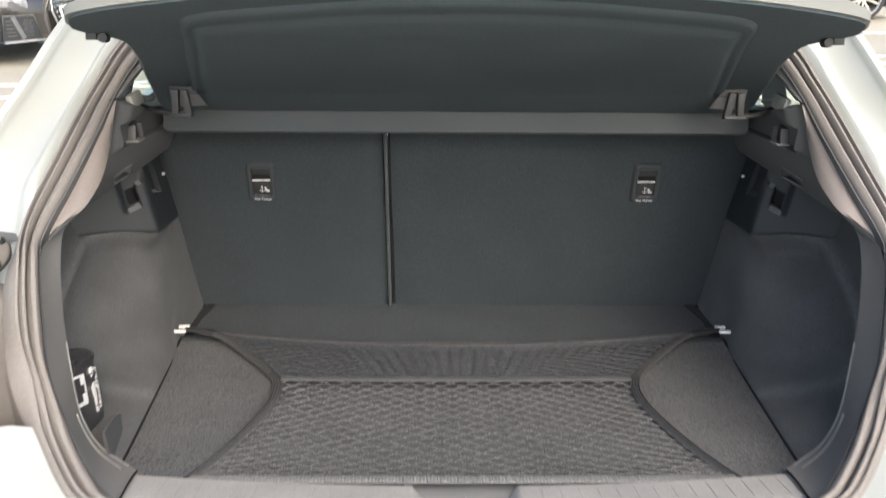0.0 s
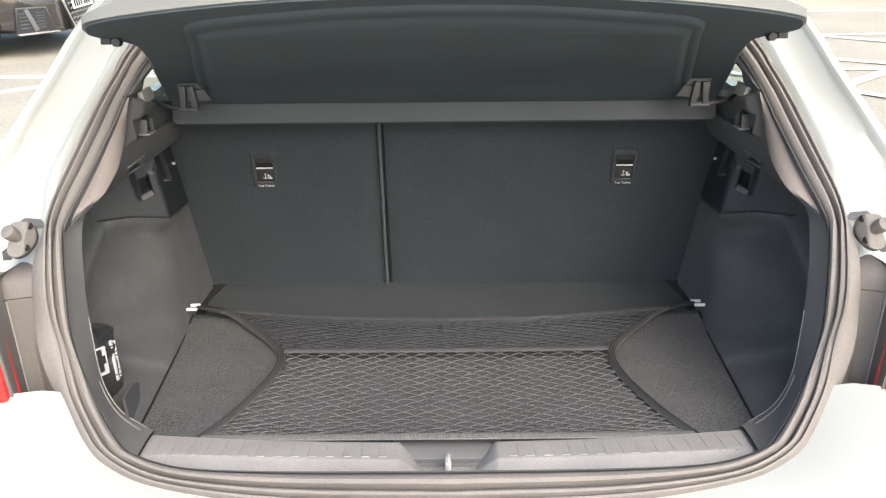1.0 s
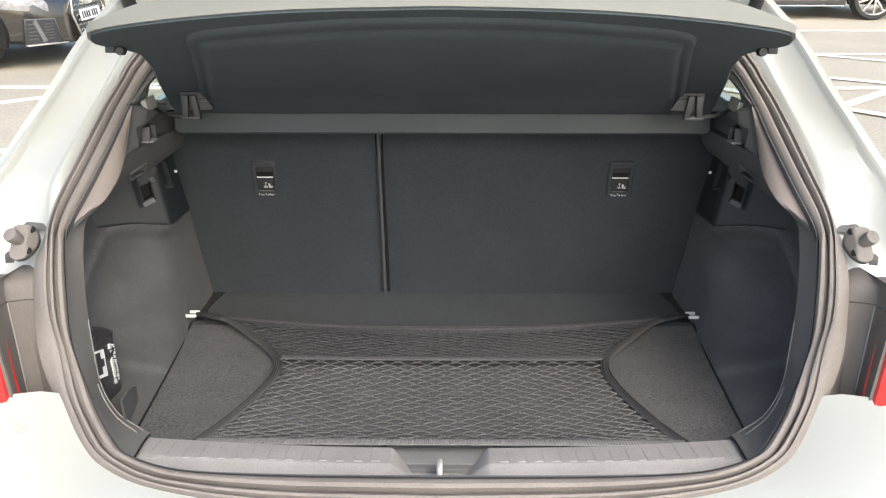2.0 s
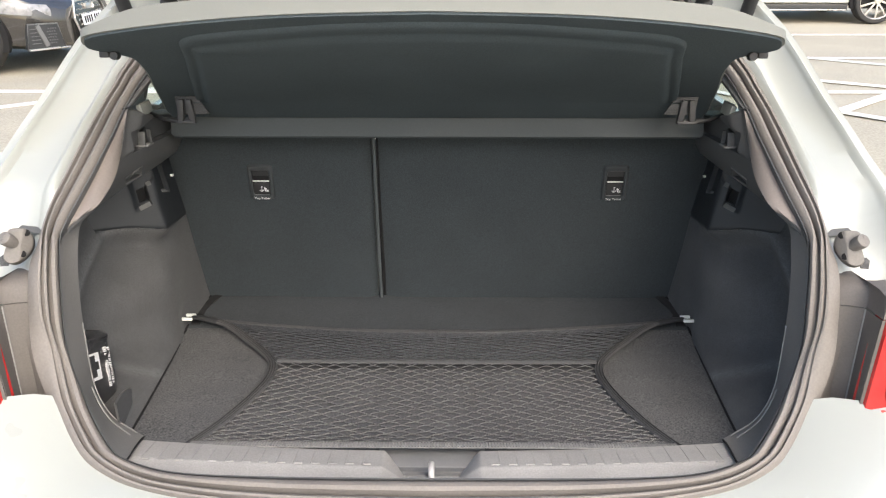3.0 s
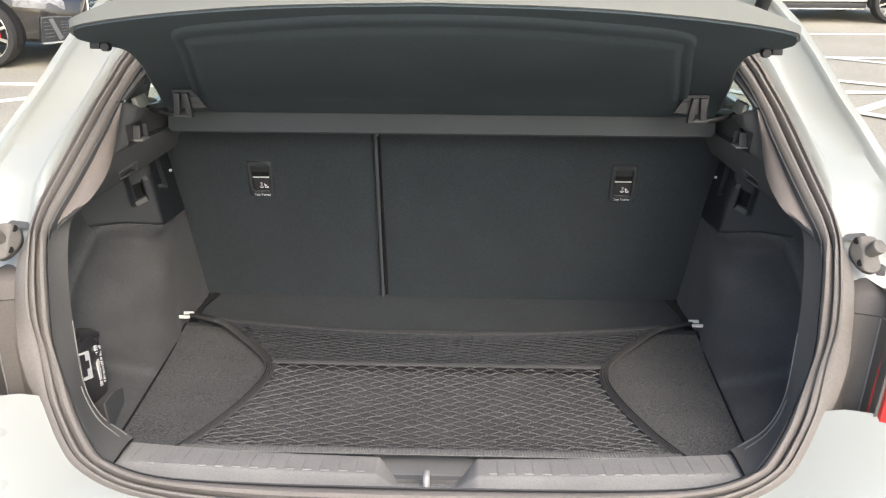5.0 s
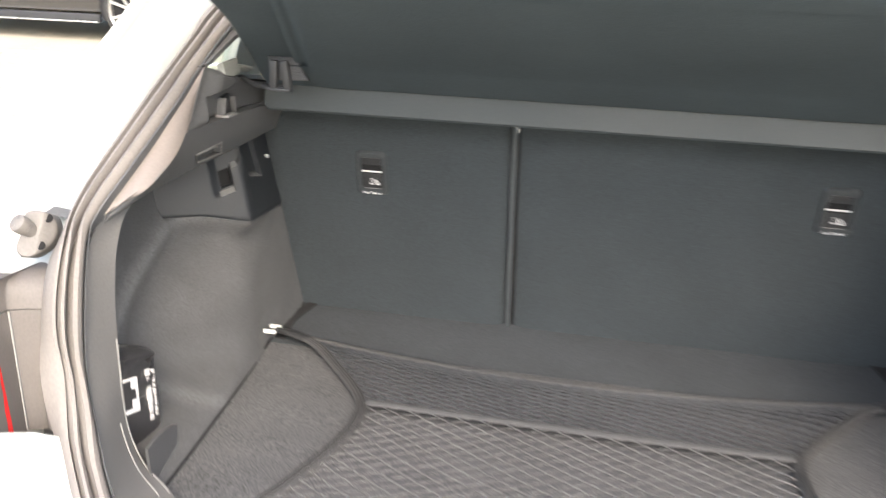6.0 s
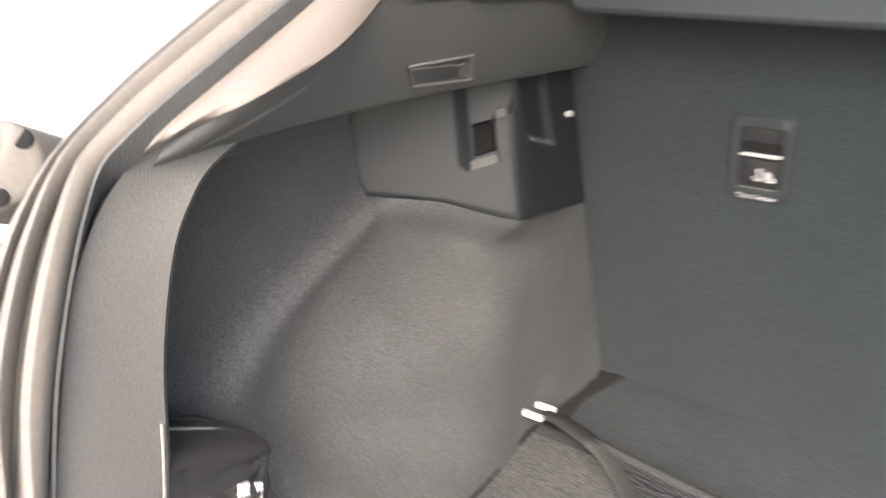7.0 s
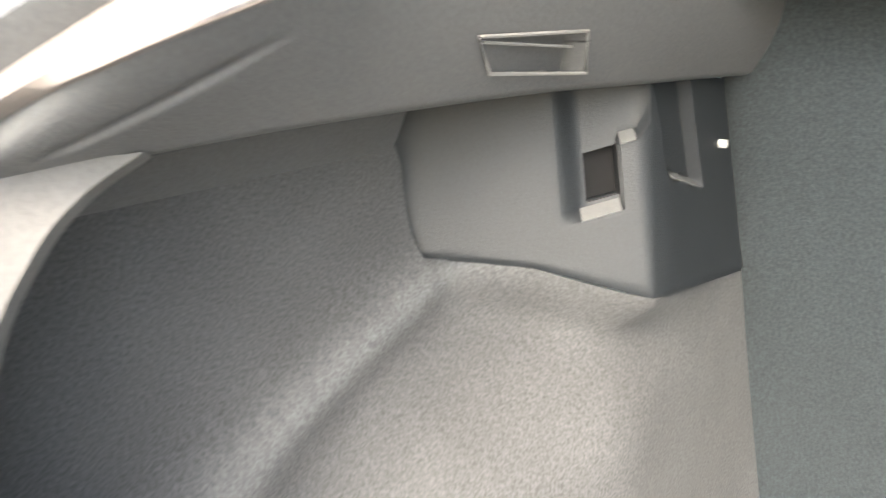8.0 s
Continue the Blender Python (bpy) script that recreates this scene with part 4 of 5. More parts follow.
bm = bmesh.new()
rows = [field_ring(g, d) for g, d in ((0.003, -0.002), (0.0, 0.002), (-0.004, 0.0045), (-0.01, 0.0052), (-0.024, 0.005), (-0.031, 0.0043), (-0.035, 0.0043), (-0.041, 0.0053), (-0.049, 0.0068), (-0.057, 0.0074), (-0.072, 0.0075))]
rings = grid(bm, rows, closed_u=True)
last, count = rings[-1], len(rings[-1])
for k in range(1, count // 2):
    a, b, c, d = last[k], last[k + 1], last[(count - k - 1) % count], last[count - k]
    if len({a, b, c, d}) == 4:
        bm.faces.new((a, b, c, d))
part("fabric_field", bm, SHELF_FELT, shelf, "padded felt field with a stepped border")
for s in (1, -1):
    # hinge bracket: ribbed plate under the flap, two struts that meet in a foot plate, and the pivot pin
    bm = bmesh.new()
    prism(bm, [(s * 0.438, 0.481), (s * 0.401, 0.481), (s * 0.381, 0.452), (s * 0.433, 0.45)][::-s], pose(0, 0.388, 0, 90, 0, 0), 0.005, 0.001)
    bracket = part("hinge_bracket", bm, BRACKET, shelf, "ribbed grey plastic hinge bracket")
    for k in range(8):
        z = 0.4795 - 0.0036 * k
        x0, x1 = lerp(0.437, 0.433, (0.481 - z) / 0.03), lerp(0.401, 0.382, (0.481 - z) / 0.03)
        part("rib", boxed((s * (x0 + x1) / 2, 0.3825, z), (x0 - x1, 0.003, 0.0013), 0.0003), BRACKET, bracket)
    for dx, lean in ((-0.0055, 9), (0.011, -4)):
        part("strut", boxed((s * (0.416 + dx), 0.3785, 0.4575), (0.0105, 0.009, 0.038), 0.002, pose(0, 0, 0, 6, s * lean, 0)), BRACKET, bracket)
    part("foot_plate", boxed((s * 0.4185, 0.378, 0.4385), (0.032, 0.012, 0.004), 0.001), BRACKET, bracket)
    bm = bmesh.new()
    tube(bm, [(s * 0.403, 0.382, 0.44), (s * 0.435, 0.383, 0.44), (s * 0.462, 0.392, 0.443), (s * 0.49, 0.415, 0.45)], 0.0038, 10)
    part("pivot_pin", bm, PLASTIC_BLACK, bracket)
    bm = bmesh.new()
    z = flap_z(0.437, 0.13)
    box(bm, (s * 0.441, 0.127, z - 0.003), (0.013, 0.008, 0.009), 0.0015)
    tube(bm, [(s * 0.426, 0.13, z - 0.005), (s * 0.426, 0.118, z - 0.005)], 0.0055, 12)
    part("cord_clip", bm, PLASTIC_BLACK, shelf)

# ---- sill trim, latch ----
sill = thing("sill_trim", "grey ribbed plastic load sill trim with latch cut-out", "sill trim")


def sill_line(x):
    """Depth of the inner edge: bowed a little to the rear in the middle."""
    return 0.075 - 0.028 * (1 - (x / 0.41) ** 2)


SILL_PROFILE = [(0.0, -0.02), (0.0, 0.006), (0.03, 0.0105), (0.2, 0.0125), (0.45, 0.0142), (0.54, 0.015), (0.6, 0.0155), (0.635, 0.0154), (0.66, 0.0146), (0.71, 0.0136), (0.82, 0.0118), (0.95, 0.009), (1.0, 0.003), (1.02, -0.02)]
for s in (1, -1):
    xs = [0.0, 0.15, 0.3, 0.45, 0.6, 0.75, 0.9, 1.0]
    grooves = [0.092 + 0.0232 * k for k in range(14)]
    flat = sorted([g + d for g in grooves for d in (-0.0013, -0.001, 0.001, 0.0013)] + [0.076, 0.082, 0.408, 0.4145])
    rows = []
    for k, at in enumerate([("ramp", f) for f in xs] + [("flat", x) for x in flat]):
        row = []
        for g, z in SILL_PROFILE:
            if at[0] == "ramp":
                x = lerp(lerp(0.048, 0.024, g), 0.068, at[1])
                z -= 0.022 * (1 - min(at[1] * 1.08, 1.0)) * (1 if g < 1.01 and z > 0 else 0)
            else:
                x = at[1]
            y0, y1 = sill_line(x), -0.045 + 0.022 * (x / 0.41) ** 2
            dent = -0.0007 if at[0] == "flat" and 0.03 < g < 0.55 and min(abs(x - c) for c in grooves) < 0.0011 else 0.0
            row.append(Vector((s * x, lerp(y0, y1, g), z + dent)))
        rows.append(row)
    half = part("sill_cover", shell(rows, (0, 0, -0.003)), SILL_PLASTIC, sill)
    for x in grooves:
        y0, y1 = sill_line(x), -0.045
        part("tread_rib", boxed((s * (x - 0.006), lerp(y0, y1, 0.55), 0.0158), (0.011, 0.0024, 0.0018), 0.0005), SILL_PLASTIC, half)
for s in (1, -1):
    bm = bmesh.new()
    tube(bm, [(s * 0.4155, 0.078, 0.0125), (s * 0.4135, 0.06, 0.0165), (s * 0.411, 0.035, 0.0185), (s * 0.409, 0.018, 0.0195), (s * 0.408, 0.008, 0.0195), (s * 0.406, -0.012, 0.021)], 0.0015, 6)
    part("joint", bm, GAP, sill)
part("latch_cover", shell([[Vector((f * w, y, z)) for y, z, w in ((0.085, -0.001, 0.075), (0.068, 0.002, 0.075), (0.052, 0.003, 0.073), (0.047, 0.001, 0.066), (0.03, -0.005, 0.058), (0.029, -0.0065, 0.058), (0.02, -0.008, 0.056), (0.018, -0.014, 0.056))] for f in np.linspace(-1, 1, 9)], (0, 0, -0.004)), LATCH_PLASTIC, sill)
part("latch_floor", shell([[Vector((x, y, -0.0095 + 0.012 * smooth(-y / 0.04))) for y in (0.012, 0.0, -0.018, -0.03, -0.047)] for x in np.linspace(-0.06, 0.06, 9)], (0, 0, -0.004)), LATCH_FELT, sill, "grey felt in the latch well")
bm = bmesh.new()
tube(bm, [(0, 0.006, -0.016), (0, 0.006, 0.008), (0, 0.003, 0.0125), (0, -0.003, 0.0145), (0, -0.012, 0.0145), (0, -0.017, 0.012), (0, -0.019, 0.006), (0, -0.019, -0.016)], 0.0042, 10, up=(1, 0, 0))
part("latch_striker", bm, STEEL, sill, "steel latch striker")

# ---- cargo net ----
net = thing("cargo_net", "black elastic cargo net stretched over the boot floor", "cargo net")
SIDE = [(0.352, 0.074, 0.0), (0.341, 0.1, 0.0), (0.324, 0.145, 0.001), (0.307, 0.205, 0.002), (0.293, 0.265, 0.004), (0.286, 0.322, 0.007), (0.293, 0.372, 0.01), (0.318, 0.418, 0.013), (0.36, 0.47, 0.019), (0.405, 0.516, 0.029), (0.445, 0.54, 0.035)]
side_curve = spline(SIDE, 101)


def net_at(u, v):
    """The net's sheet: u from side to side (-1 to 1), v from the rear hem (0) to the front hem (1)."""
    i = min(max(v, 0), 1) * 100
    k = min(int(i), 99)
    q = lerp(side_curve[k], side_curve[k + 1], i - k)
    bow = 1 - u * u
    y = q.y + bow * (-0.03 * smooth((v - 0.6) / 0.4) - 0.024 * smooth((0.3 - v) / 0.3) - 0.003)
    z = q.z + bow * (0.014 * smooth((0.12 - v) / 0.12) - 0.012 * smooth((v - 0.65) / 0.35)) + 0.003 * math.exp(-(((v - 0.6) / 0.04) ** 2))
    return Vector((u * q.x, y, max(z, floor_z(y) + 0.004)))


def mesh_cords(v0, v1, count, steps, thick, pull):
    """Zigzag cords from hem to hem; pull crowds the rows towards the first hem."""
    rng = random.Random(5)
    bm = bmesh.new()
    for c in range(count + 1):
        path = []
        for k in range(steps + 1):
            sway = 0.5 if (k + c) % 2 else -0.5
            u = max(-0.985, min(0.985, (c + sway) / count * 2 - 1))
            v = lerp(v0, v1, (k / steps) ** pull)
            w = net_at(u, v) + Vector((rng.uniform(-1, 1) * 0.0006, rng.uniform(-1, 1) * 0.0006, 0.001))
            if path:
                a = path[-1]
                mid = lerp(a, w, 0.5) + Vector((0, 0.0004 * (1 if sway > 0 else -1), 0.0012))
                path.append(mid)
            path.append(w)
        tube(bm, path, thick, 5)
    return bm


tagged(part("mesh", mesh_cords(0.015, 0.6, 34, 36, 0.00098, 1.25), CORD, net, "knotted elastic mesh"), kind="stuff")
tagged(part("mesh", mesh_cords(0.6, 0.985, 34, 26, 0.00115, 0.85), CORD_SHADED, net, "knotted elastic mesh"), kind="stuff")


def strap(points, width, thick=0.004, ribs=4, weave=0.0):
    """Flat webbing with raised ribs along it, lying on its path."""
    pts = [Vector(q) for q in points]
    rows = []
    for i, q in enumerate(pts):
        q = q + Vector((0, 0, weave * (i % 2)))
        t = (pts[min(i + 1, len(pts) - 1)] - pts[max(i - 1, 0)]).normalized()
        t.z = 0
        side = t.cross(Vector((0, 0, 1))).normalized()
        rows.append([q + side * (f - 0.5) * width + Vector((0, 0, 0.001 + thick * (0.35 + 0.65 * abs(math.sin(f * ribs * math.pi))) * (1 if 0.01 < f < 0.99 else 0.3))) for f in np.linspace(0, 1, ribs * 4 + 1)])
    return shell(rows, (0, 0, -0.0015))


for s in (1, -1):
    part("side_webbing", strap([Vector((s * q.x, q.y, q.z)) for q in side_curve[:98]], 0.016), WEBBING, net)
    # Dark stripes put the shade of the webbing's grooves into colour.
    for o in (-0.0048, 0.0, 0.0048):
        line = []
        for k in range(98):
            t = side_curve[k + 1] - side_curve[max(k - 1, 0)]
            n = Vector((t.y, -t.x, 0)).normalized()
            q = side_curve[k] + n * o
            line.append(Vector((s * q.x, q.y, q.z + 0.0028)))
        part("groove_shade", strap(line, 0.0016, 0.0012, 1), WEBBING_DARK, net)
part("rear_hem", strap([net_at(u, 0.0) + Vector((0, 0, 0.003)) for u in np.linspace(-0.99, 0.99, 330)], 0.016, 0.002, 1, 0.0012), WEBBING_HEM, net)
part("cross_webbing", strap([net_at(u, 0.6) + Vector((0, 0, 0.003)) for u in np.linspace(-0.97, 0.97, 40)], 0.015, 0.002, 1), WEBBING_GREY, net)
part("front_hem", strap([net_at(u, 1.0) for u in np.linspace(-1, 1, 320)], 0.012, 0.002, 1, 0.001), WEBBING, net)
# Shadow line along the cross webbing, laid down as a near-black strip.
part("strap_shadow", strap([net_at(u, 0.585) + Vector((0, 0, -0.001)) for u in np.linspace(-0.95, 0.95, 30)], 0.006, 0.001, 1), GAP, net)
for s in (1, -1):
    bm = bmesh.new()
    tube(bm, [(s * 0.425, 0.532, 0.033), (s * 0.445, 0.54, 0.035), (s * 0.474, 0.547, 0.038), (s * 0.49, 0.549, 0.038)], [0.008, 0.011, 0.009, 0.008], 10, flat=0.5)
    clip = part("net_hook", bm, PLASTIC_BLACK, net, "black hook with bright prongs")
    for dy in (-0.0125, 0.0125):
        part("prong", boxed((s * 0.498, 0.549 + dy, 0.039), (0.023, 0.0065, 0.006), 0.0018), HOOK_WHITE, clip)

# ---- first aid bag in the pocket ----
bag = thing("first_aid_bag", "black nylon first aid bag with white cross print", "bag", at=CAR)


def bag_front(z):
    """The front leans out towards its foot."""
    return 0.009 * (1 - z / 0.126)


def bag_lean(y, z):
    """The filled bag leans: its lid and print fall towards the far end."""
    return z - 0.21 * (y - 0.178) * smooth(z / 0.05)


bm = bmesh.new()
rows = []
for z, g in [(0.0015, 0.6), (0.003, 0.95)] + [(0.004 + 0.1235 * k / 50, 1.0) for k in range(51)] + [(0.129, 0.995), (0.13, 0.975), (0.1315, 0.93), (0.1335, 0.85), (0.1352, 0.74), (0.1364, 0.6), (0.1371, 0.42), (0.1374, 0.2), (0.1375, 0.02)]:
    row = []
    for k in range(140):
        w = 2 * math.pi * k / 140
        e = 0.32 if math.cos(w) > 0 else 0.75
        px, py = math.copysign(abs(math.cos(w)) ** e, math.cos(w)), math.copysign(abs(math.sin(w)) ** e, math.sin(w))
        # slack creases fan out from the far upper corner across the front
        run = math.atan2(0.1335 - z, 0.045 * (1.06 - py))
        band = smooth((z - 0.06) / 0.03) * smooth((0.129 - z) / 0.004) * smooth((py + 1.0) / 0.5)
        crease = abs(math.sin(8 * run + 0.7 * math.sin(5 * py + 60 * z))) ** 0.5
        fold = band * (-0.0085 * (1 - crease) + 0.001 * math.sin(240 * z - 5 * py)) + 0.0009 * math.sin(60 * z + 4 * py) * smooth((z - 0.02) / 0.03) * smooth((0.126 - z) / 0.01)
        lid = 0.0012 * math.sin(5 * w + 1.0) * smooth((z - 0.129) / 0.003) * g
        y = 0.174 + 0.045 * py * g + fold * py * 0.6
        row.append(Vector((-0.5425 + 0.0315 * px * g + fold * px + bag_front(z) * max(px, 0), y, bag_lean(y, z) + lid)))
    rows.append(row)
grid(bm, rows, closed_u=True)
part("pouch", bm, NYLON, bag)
for pts, r, mat in ((((-0.5475, 0.138), (-0.543, 0.16), (-0.537, 0.185), (-0.532, 0.206)), 0.001, GUIDE), (((-0.5635, 0.14), (-0.56, 0.165), (-0.554, 0.186), (-0.546, 0.204)), 0.0009, PLASTIC_BLACK)):
    bm = bmesh.new()
    tube(bm, [Vector((x, y, bag_lean(y, 0.1386 - 0.0032 * smooth((y - 0.17) / 0.036)))) for x, y in pts], r, 8)
    part("zip", bm, mat, bag)


def print_on(y, z, w, h, lift):
    """A thin printed plate on the bag's front, leaning with it."""
    rows = [[Vector((-0.5113 + bag_front(c) + lift, a, bag_lean(a, c))) for a in (y - w / 2, y, y + w / 2)] for c in np.linspace(z - h / 2, z + h / 2, 4)]
    return shell(rows, (-0.0025, 0, 0))


part("cross_patch", print_on(0.1505, 0.085, 0.029, 0.042, 0.001), PRINT, bag, "white square with a black cross")
for y, w, h, lift in ((0.147, 0.024, 0.0125, 0.0016), (0.142, 0.0145, 0.034, 0.0018)):
    part("cross_arm", print_on(y, 0.0865, w, h, lift), NYLON, bag)
rng = random.Random(3)
for y, low, high, widths in ((0.1895, 0.046, 0.11, (0.0062, 0.0075, 0.0082)), (0.2015, 0.05, 0.108, (0.0034, 0.0044, 0.005))):
    z = low
    while z < high:
        h = rng.uniform(0.0013, 0.0024)
        part("text_bar", print_on(y, z + h / 2, rng.choice(widths), h, 0.0008), PRINT, bag)
        z += h + rng.choice((0.001, 0.001, 0.001, 0.001, 0.0026))
# stiff flap that holds the bag in its pocket
flap = link("pocket_divider", shell([[Vector((lerp(-0.458, -0.473, f) - 0.006 * g, lerp(0.108, 0.2 - 0.012 * (1 - g), f), lerp(0.001, lerp(0.05, 0.034, f) + 0.006 * math.sin(f * 3), g))) for g in (0, 0.5, 1)] for f in np.linspace(0, 1, 10)], (-0.004, 0.001, 0)), PLASTIC)
tagged(flap, "dark plastic flap holding the bag in its pocket", "divider")

# ---- ground and parked cars ----
LEVEL = Matrix.Identity(4)
ground = link("ground", shell([[Vector((x, y, GROUND)) for x in (-900, -40, -12, 0, 12, 40, 900)] for y in (-900, -40, -10, 0, 10, 40, 900)], (0, 0, -0.2)), ASPHALT, at=LEVEL)
tagged(ground, "pale worn asphalt car park", "ground", kind="structure")


def bay_line(x0, y0, x1, y1, lift, width=0.1):
    a, b = Vector((x0, y0, 0)), Vector((x1, y1, 0))
    m = Matrix.Translation(((x0 + x1) / 2, (y0 + y1) / 2, GROUND + 0.0035 + lift)) @ pose(0, 0, 0, 0, 0, math.degrees(math.atan2(y1 - y0, x1 - x0)))
    ob = link("bay_line", box(bmesh.new(), (0, 0, 0), ((b - a).length, width, 0.006), 0.001), LINE_PAINT, at=m)
    tagged(ob, "white painted parking bay line on asphalt", "road marking", group="bay lines", kind="structure")


for k, (x0, y0, x1, y1) in enumerate(((-10.26, 6.18, -1.71, 6.13), (-4.43, 4.77, -1.74, 6.99), (-5.24, 6.18, -2.82, 3.79), (-9.82, 4.05, -1.75, 4.03), (1.83, 10.03, 11.04, 10.11), (1.77, 8.05, 10.63, 8.06), (3.79, 8.18, 7.29, 5.4), (2.73, 6.12, 10.24, 6.16), (2.33, 7.4, 4.43, 6.05), (2.43, 4.77, 4.86, 6.99), (2.28, 6.18, 4.64, 3.55))):
    bay_line(x0, y0, x1, y1, 0.0012 * k)


def wheel(parent, m, spokes, caliper=False):
    """Tyre, rim and spokes; the axle along the y of m, the outer side to its -y."""
    bm = bmesh.new()
    prof = [(0.258, -0.1), (0.275, -0.108), (0.312, -0.1), (0.325, -0.075), (0.327, 0.0), (0.325, 0.075), (0.3, 0.1), (0.258, 0.1)]
    grid(bm, [[m @ Vector((r * math.cos(a), y, r * math.sin(a))) for r, y in prof] for a in (2 * math.pi * k / 48 for k in range(48))], closed_u=True, closed_v=True)
    w = part("wheel", bm, TYRE, parent)
    bm = bmesh.new()
    prof = [(0.256, -0.104), (0.262, -0.1), (0.246, -0.086), (0.236, -0.02), (0.23, 0.08), (0.245, 0.09), (0.262, 0.0)]
    grid(bm, [[m @ Vector((r * math.cos(a), y, r * math.sin(a))) for r, y in prof] for a in (2 * math.pi * k / 48 for k in range(48))], closed_u=True, closed_v=True)
    part("rim", bm, ALLOY, w)
    for k in range(spokes):
        for d in (-1, 1):
            turn = m @ pose(0, 0, 0, 0, 360 * k / spokes, 0)
            a0, a1 = radians(9 * d), radians(17 * d)
            w0, w1 = 0.012, 0.0155
            ends = [(0.05 * math.cos(a0), 0.05 * math.sin(a0) - w0), (0.25 * math.cos(a1), 0.25 * math.sin(a1) - w1), (0.25 * math.cos(a1), 0.25 * math.sin(a1) + w1), (0.05 * math.cos(a0), 0.05 * math.sin(a0) + w0)]
            part("spoke", prism(bmesh.new(), ends, turn @ pose(0, -0.066, 0, 90, 0, 0), 0.024, 0.004), ALLOY, w)
    bm = bmesh.new()
    bmesh.ops.create_cone(bm, cap_ends=True, segments=24, radius1=0.055, radius2=0.045, depth=0.03, matrix=m @ pose(0, -0.085, 0, 90, 0, 0))
    part("hub", bm, ALLOY, w)
    bm = bmesh.new()
    bmesh.ops.create_cone(bm, cap_ends=True, segments=32, radius1=0.16, radius2=0.16, depth=0.02, matrix=m @ pose(0, -0.02, 0, 90, 0, 0))
    part("brake_disc", bm, STEEL, w)
    if caliper:
        part("caliper", box(bmesh.new(), m @ Vector((0.13, -0.035, 0.03)), (0.07, 0.05, 0.15), 0.012, m.to_3x3().to_4x4()), RED_PAINT, w, "red brake caliper")


def parked_car(label, m, paint, spokes, caliper):
    """A hatchback along its own x (nose to +x), 4.1 m long, its ground at z 0."""
    c = thing("parked_car", label, "car", at=m)
    body = []
    # stations from tail to nose: x, low z, sill half width, waist half width and height, roof half width and height
    for x, low, w0, w1, zw, w2, zr in ((-2.1, 0.34, 0.7, 0.74, 0.72, 0.6, 0.86), (-1.95, 0.26, 0.82, 0.85, 0.8, 0.62, 1.15), (-1.5, 0.24, 0.87, 0.9, 0.86, 0.62, 1.4), (-0.6, 0.24, 0.87, 0.9, 0.88, 0.62, 1.44), (0.3, 0.24, 0.87, 0.9, 0.88, 0.6, 1.4), (0.9, 0.24, 0.87, 0.9, 0.87, 0.62, 1.0),
                                          (1.4, 0.24, 0.87, 0.9, 0.83, 0.68, 0.9), (1.75, 0.22, 0.84, 0.87, 0.74, 0.62, 0.83), (1.95, 0.2, 0.76, 0.8, 0.66, 0.54, 0.75), (2.14, 0.22, 0.5, 0.56, 0.6, 0.42, 0.66)):
        half = [(0.0, low), (w0 * 0.8, low), (w0, low + 0.06), (w1, lerp(low, zw, 0.5)), (w1, zw - 0.06), (w1 - 0.04, zw), (w2, zr - 0.04), (w2 - 0.1, zr), (0.0, zr + 0.02)]
        body.append([Vector((x, -y, z)) for y, z in half] + [Vector((x, y, z)) for y, z in half[-2:0:-1]])
    bm = bmesh.new()
    vs = grid(bm, body, closed_u=True)
    bm.faces.new(vs[0])
    bm.faces.new(vs[-1][::-1])
    part("body", bm, paint, c)
    for s in (1, -1):
        for x in (-1.25, 1.3):
            bm = bmesh.new()
            bmesh.ops.create_cone(bm, cap_ends=True, segments=36, radius1=0.385, radius2=0.385, depth=0.06, matrix=pose(x, s * 0.882, 0.34, 90, 0, 0))
            for v in bm.verts:
                v.co.z = max(v.co.z, 0.22)
            part("wheel_arch", bm, GAP, c)
            wheel(c, pose(x, s * 0.86, 0.332, 0, 0, 0 if s < 0 else 180), spokes, caliper and x > 0)
        part("side_skirt", box(bmesh.new(), (0.02, s * 0.885, 0.235), (1.75, 0.05, 0.09), 0.015), PLASTIC_BLACK, c)
        part("skirt_blade", box(bmesh.new(), (0.02, s * 0.912, 0.2), (1.7, 0.012, 0.016), 0.004), ALLOY, c)
        part("side_window", box(bmesh.new(), (-0.3, s * 0.775, 1.14), (1.7, 0.02, 0.32), 0.008, pose(0, 0, 0, s * 28, 0, 0)), GLASS, c)
    return c


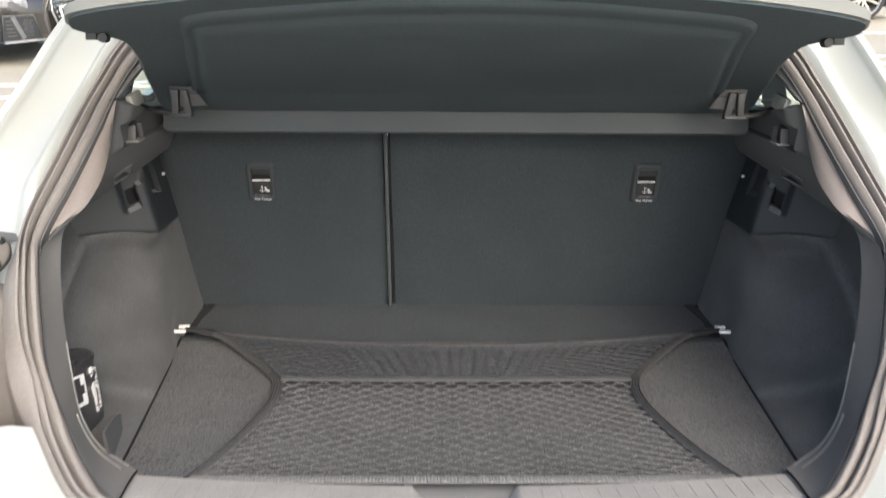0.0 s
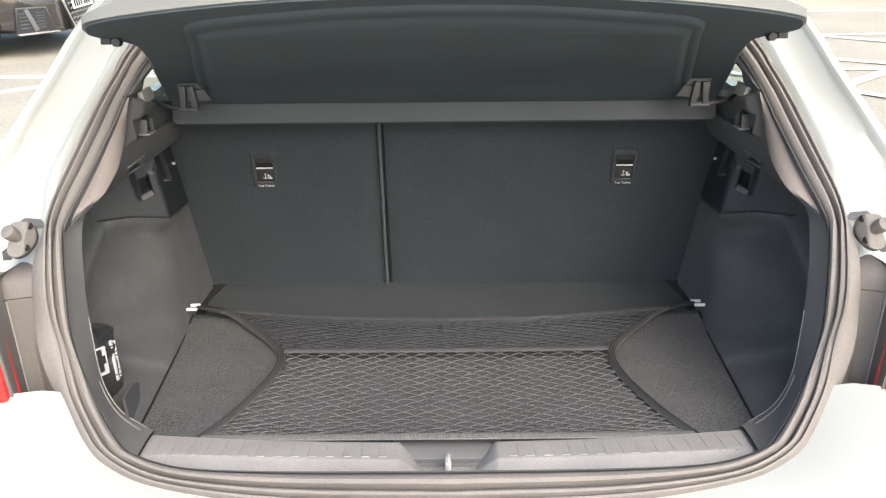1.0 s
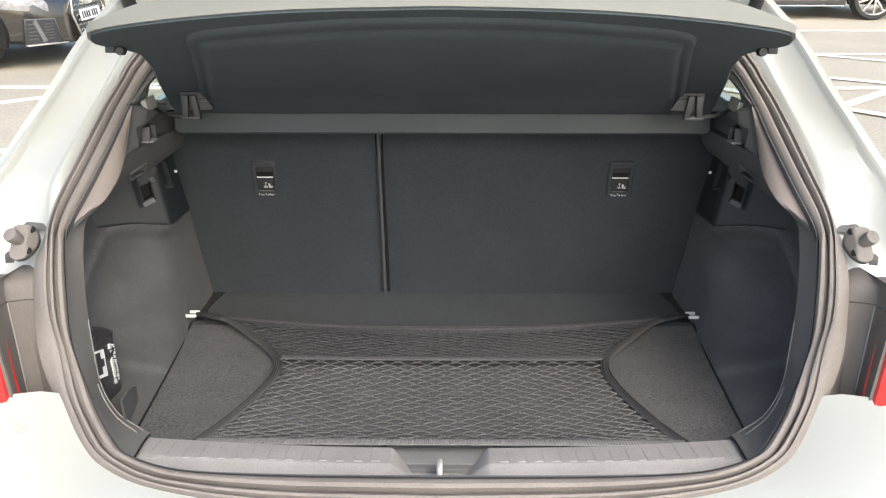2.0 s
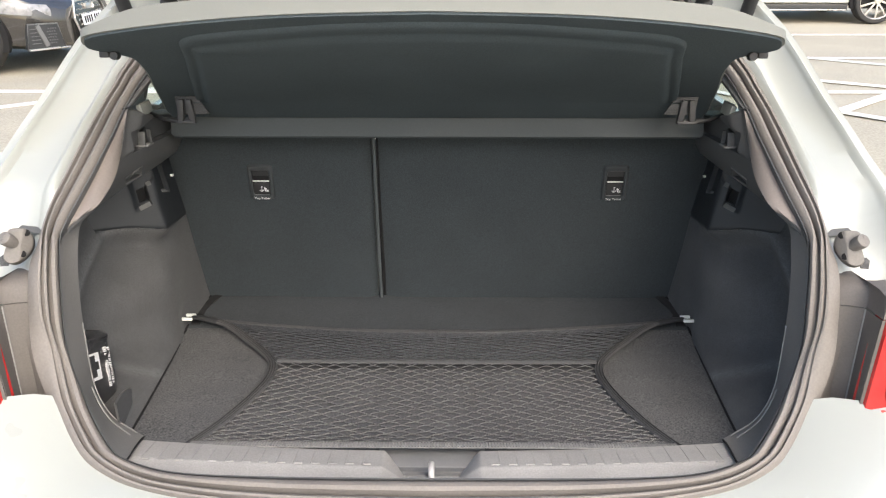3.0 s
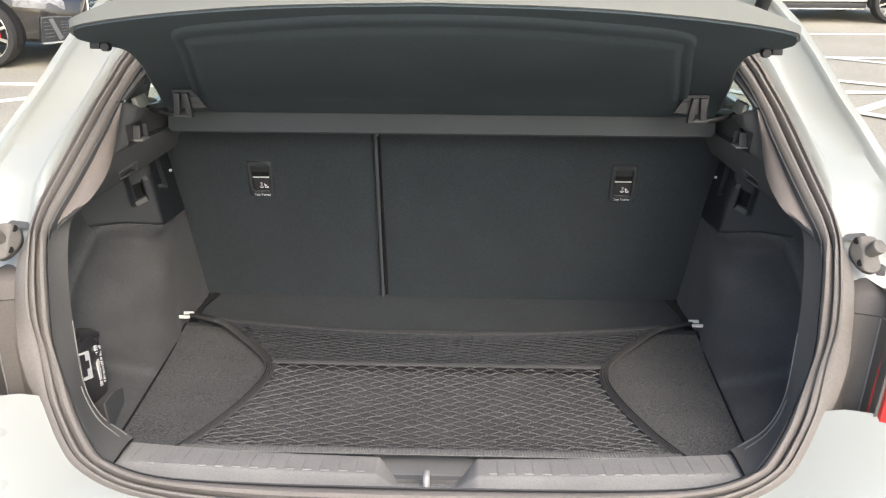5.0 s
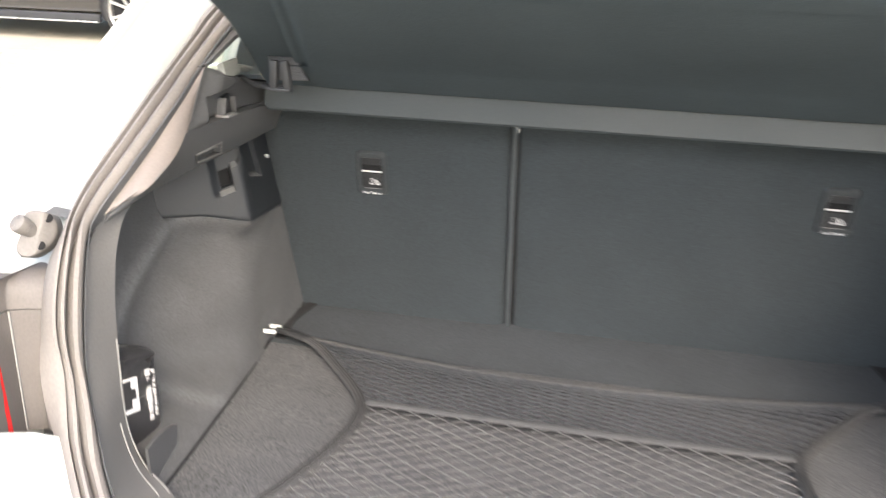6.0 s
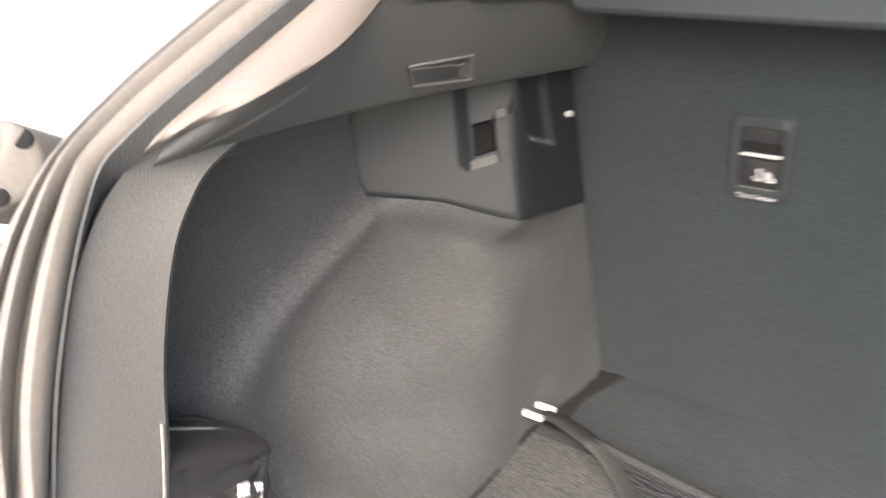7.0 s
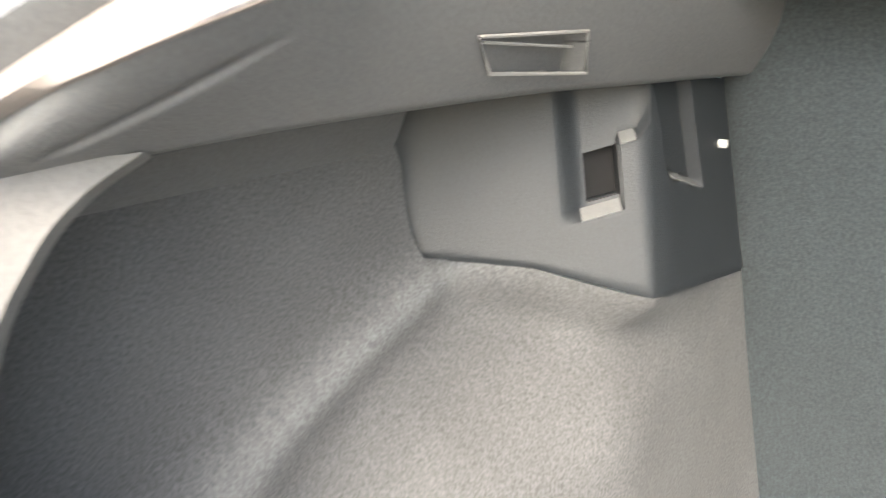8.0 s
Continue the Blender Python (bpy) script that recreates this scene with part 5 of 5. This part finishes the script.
def car_front(c):
    """Nose of the black car: lamps, grille with its frame, plate, corner vents and splitter."""
    for s in (1, -1):
        line = spline([(1.62, s * 0.9, 0), (1.74, s * 0.885, 0), (1.86, s * 0.84, 0), (1.95, s * 0.765, 0), (2.03, s * 0.68, 0)], 14)
        lamp = part("headlamp", shell([[Vector((q.x + dx, q.y, z + 0.05 * (1 - k / 13))) for q, k in zip(line, range(14))] for dx, z in ((0.014, 0.545), (0.022, 0.57), (0.018, 0.62), (-0.015, 0.66))], (-0.02, -s * 0.02, 0)), LAMP_GLASS, c, "clear headlamp")
        m = pose(1.96, s * 0.735, 0.37, 0, 0, s * 40)
        turn = m.to_3x3().to_4x4()
        vent = part("corner_vent", prism(bmesh.new(), [(-0.2, -0.12), (0.2, -0.13), (0.14, 0.11), (-0.16, 0.12)], m @ pose(-0.01, 0, 0, 90, 0, 90), 0.05, 0.006), PLASTIC_BLACK, c)
        bm = bmesh.new()
        tube(bm, [m @ Vector((0.045, a, b)) for a, b in ((-0.2, -0.12), (0.2, -0.13), (0.14, 0.11), (-0.16, 0.12))], 0.008, 8, closed=True)
        part("vent_frame", bm, LATCH_PLASTIC, vent)
        part("vent_blade", box(bmesh.new(), m @ Vector((0.045, s * 0.03, 0.0)), (0.02, 0.045, 0.22), 0.004, turn @ pose(0, 0, 0, s * -22, 0, 0)), LATCH_PLASTIC, vent, "pale vertical blade")
        for k in range(5):
            part("vent_slat", box(bmesh.new(), m @ Vector((0.042, s * 0.1, -0.07 + 0.035 * k)), (0.012, 0.09, 0.008), 0.002, turn), PLASTIC, vent)
        for k in range(6):
            for j in range(4):
                part("vent_cell", box(bmesh.new(), m @ Vector((0.042, s * (-0.03 - 0.024 * j - 0.012 * (k % 2)), -0.075 + 0.028 * k)), (0.008, 0.015, 0.012), 0.003, turn), PLASTIC, vent)
        part("splitter", box(bmesh.new(), m @ Vector((0.05, -s * 0.02, -0.125)), (0.06, 0.42, 0.014), 0.004, turn), ALLOY, c)
    hexa = [(-0.42, 0.06), (-0.33, 0.22), (0.33, 0.22), (0.42, 0.06), (0.3, -0.25), (-0.3, -0.25)]
    g = pose(2.12, 0, 0.44, 90, 0, 90) @ pose(0, 0, 0, -8, 0, 0)
    grille = part("grille", prism(bmesh.new(), hexa, g, 0.05, 0.006), GLOSS_BLACK, c, "black honeycomb grille in a bright frame")
    bm = bmesh.new()
    tube(bm, [g @ Vector((x, y, 0.055)) for x, y in hexa], 0.012, 8, closed=True)
    part("grille_frame", bm, ALLOY, grille)
    for r in range(9):
        for q in range(13):
            x, y = (q - 6 + 0.5 * (r % 2)) * 0.055, -0.22 + r * 0.05
            if abs(x) < 0.26 + (y + 0.2) * 0.36 and abs(x) < 0.37 - max(0, y - 0.08):
                part("mesh_bar", box(bmesh.new(), g @ Vector((x, y, 0.053)), (0.034, 0.009, 0.008), 0.002, g.to_3x3().to_4x4() @ pose(0, 0, 0, 0, 0, 25 if (q + r) % 2 else -25)), ALLOY, grille)
    part("emblem", box(bmesh.new(), g @ Vector((0, 0.15, 0.062)), (0.2, 0.06, 0.012), 0.02, g.to_3x3().to_4x4()), ALLOY, grille)
    plate = part("number_plate", box(bmesh.new(), g @ Vector((0, 0.02, 0.068)), (0.52, 0.112, 0.008), 0.002, g.to_3x3().to_4x4()), PRINT, c, "white plate with plain dark bars")
    for k in range(7):
        part("plate_bar", box(bmesh.new(), g @ Vector((-0.2 + 0.056 * k + (0.03 if k > 3 else 0), 0.02, 0.0732)), (0.034, 0.07, 0.002), 0.0, g.to_3x3().to_4x4()), GLOSS_BLACK, plate)


black_car = parked_car("black hatchback parked across the bays, alloy wheels and red calipers", pose(-5.79, 7.79, GROUND, 0, 0, 0.6) @ Matrix.Diagonal((0.95, 0.95, 0.97, 1)), CAR_BLACK, 5, True)
car_front(black_car)
parked_car("silver car parked at the far side of the car park", pose(4.92, 12.26, GROUND), CAR_SILVER, 5, False)
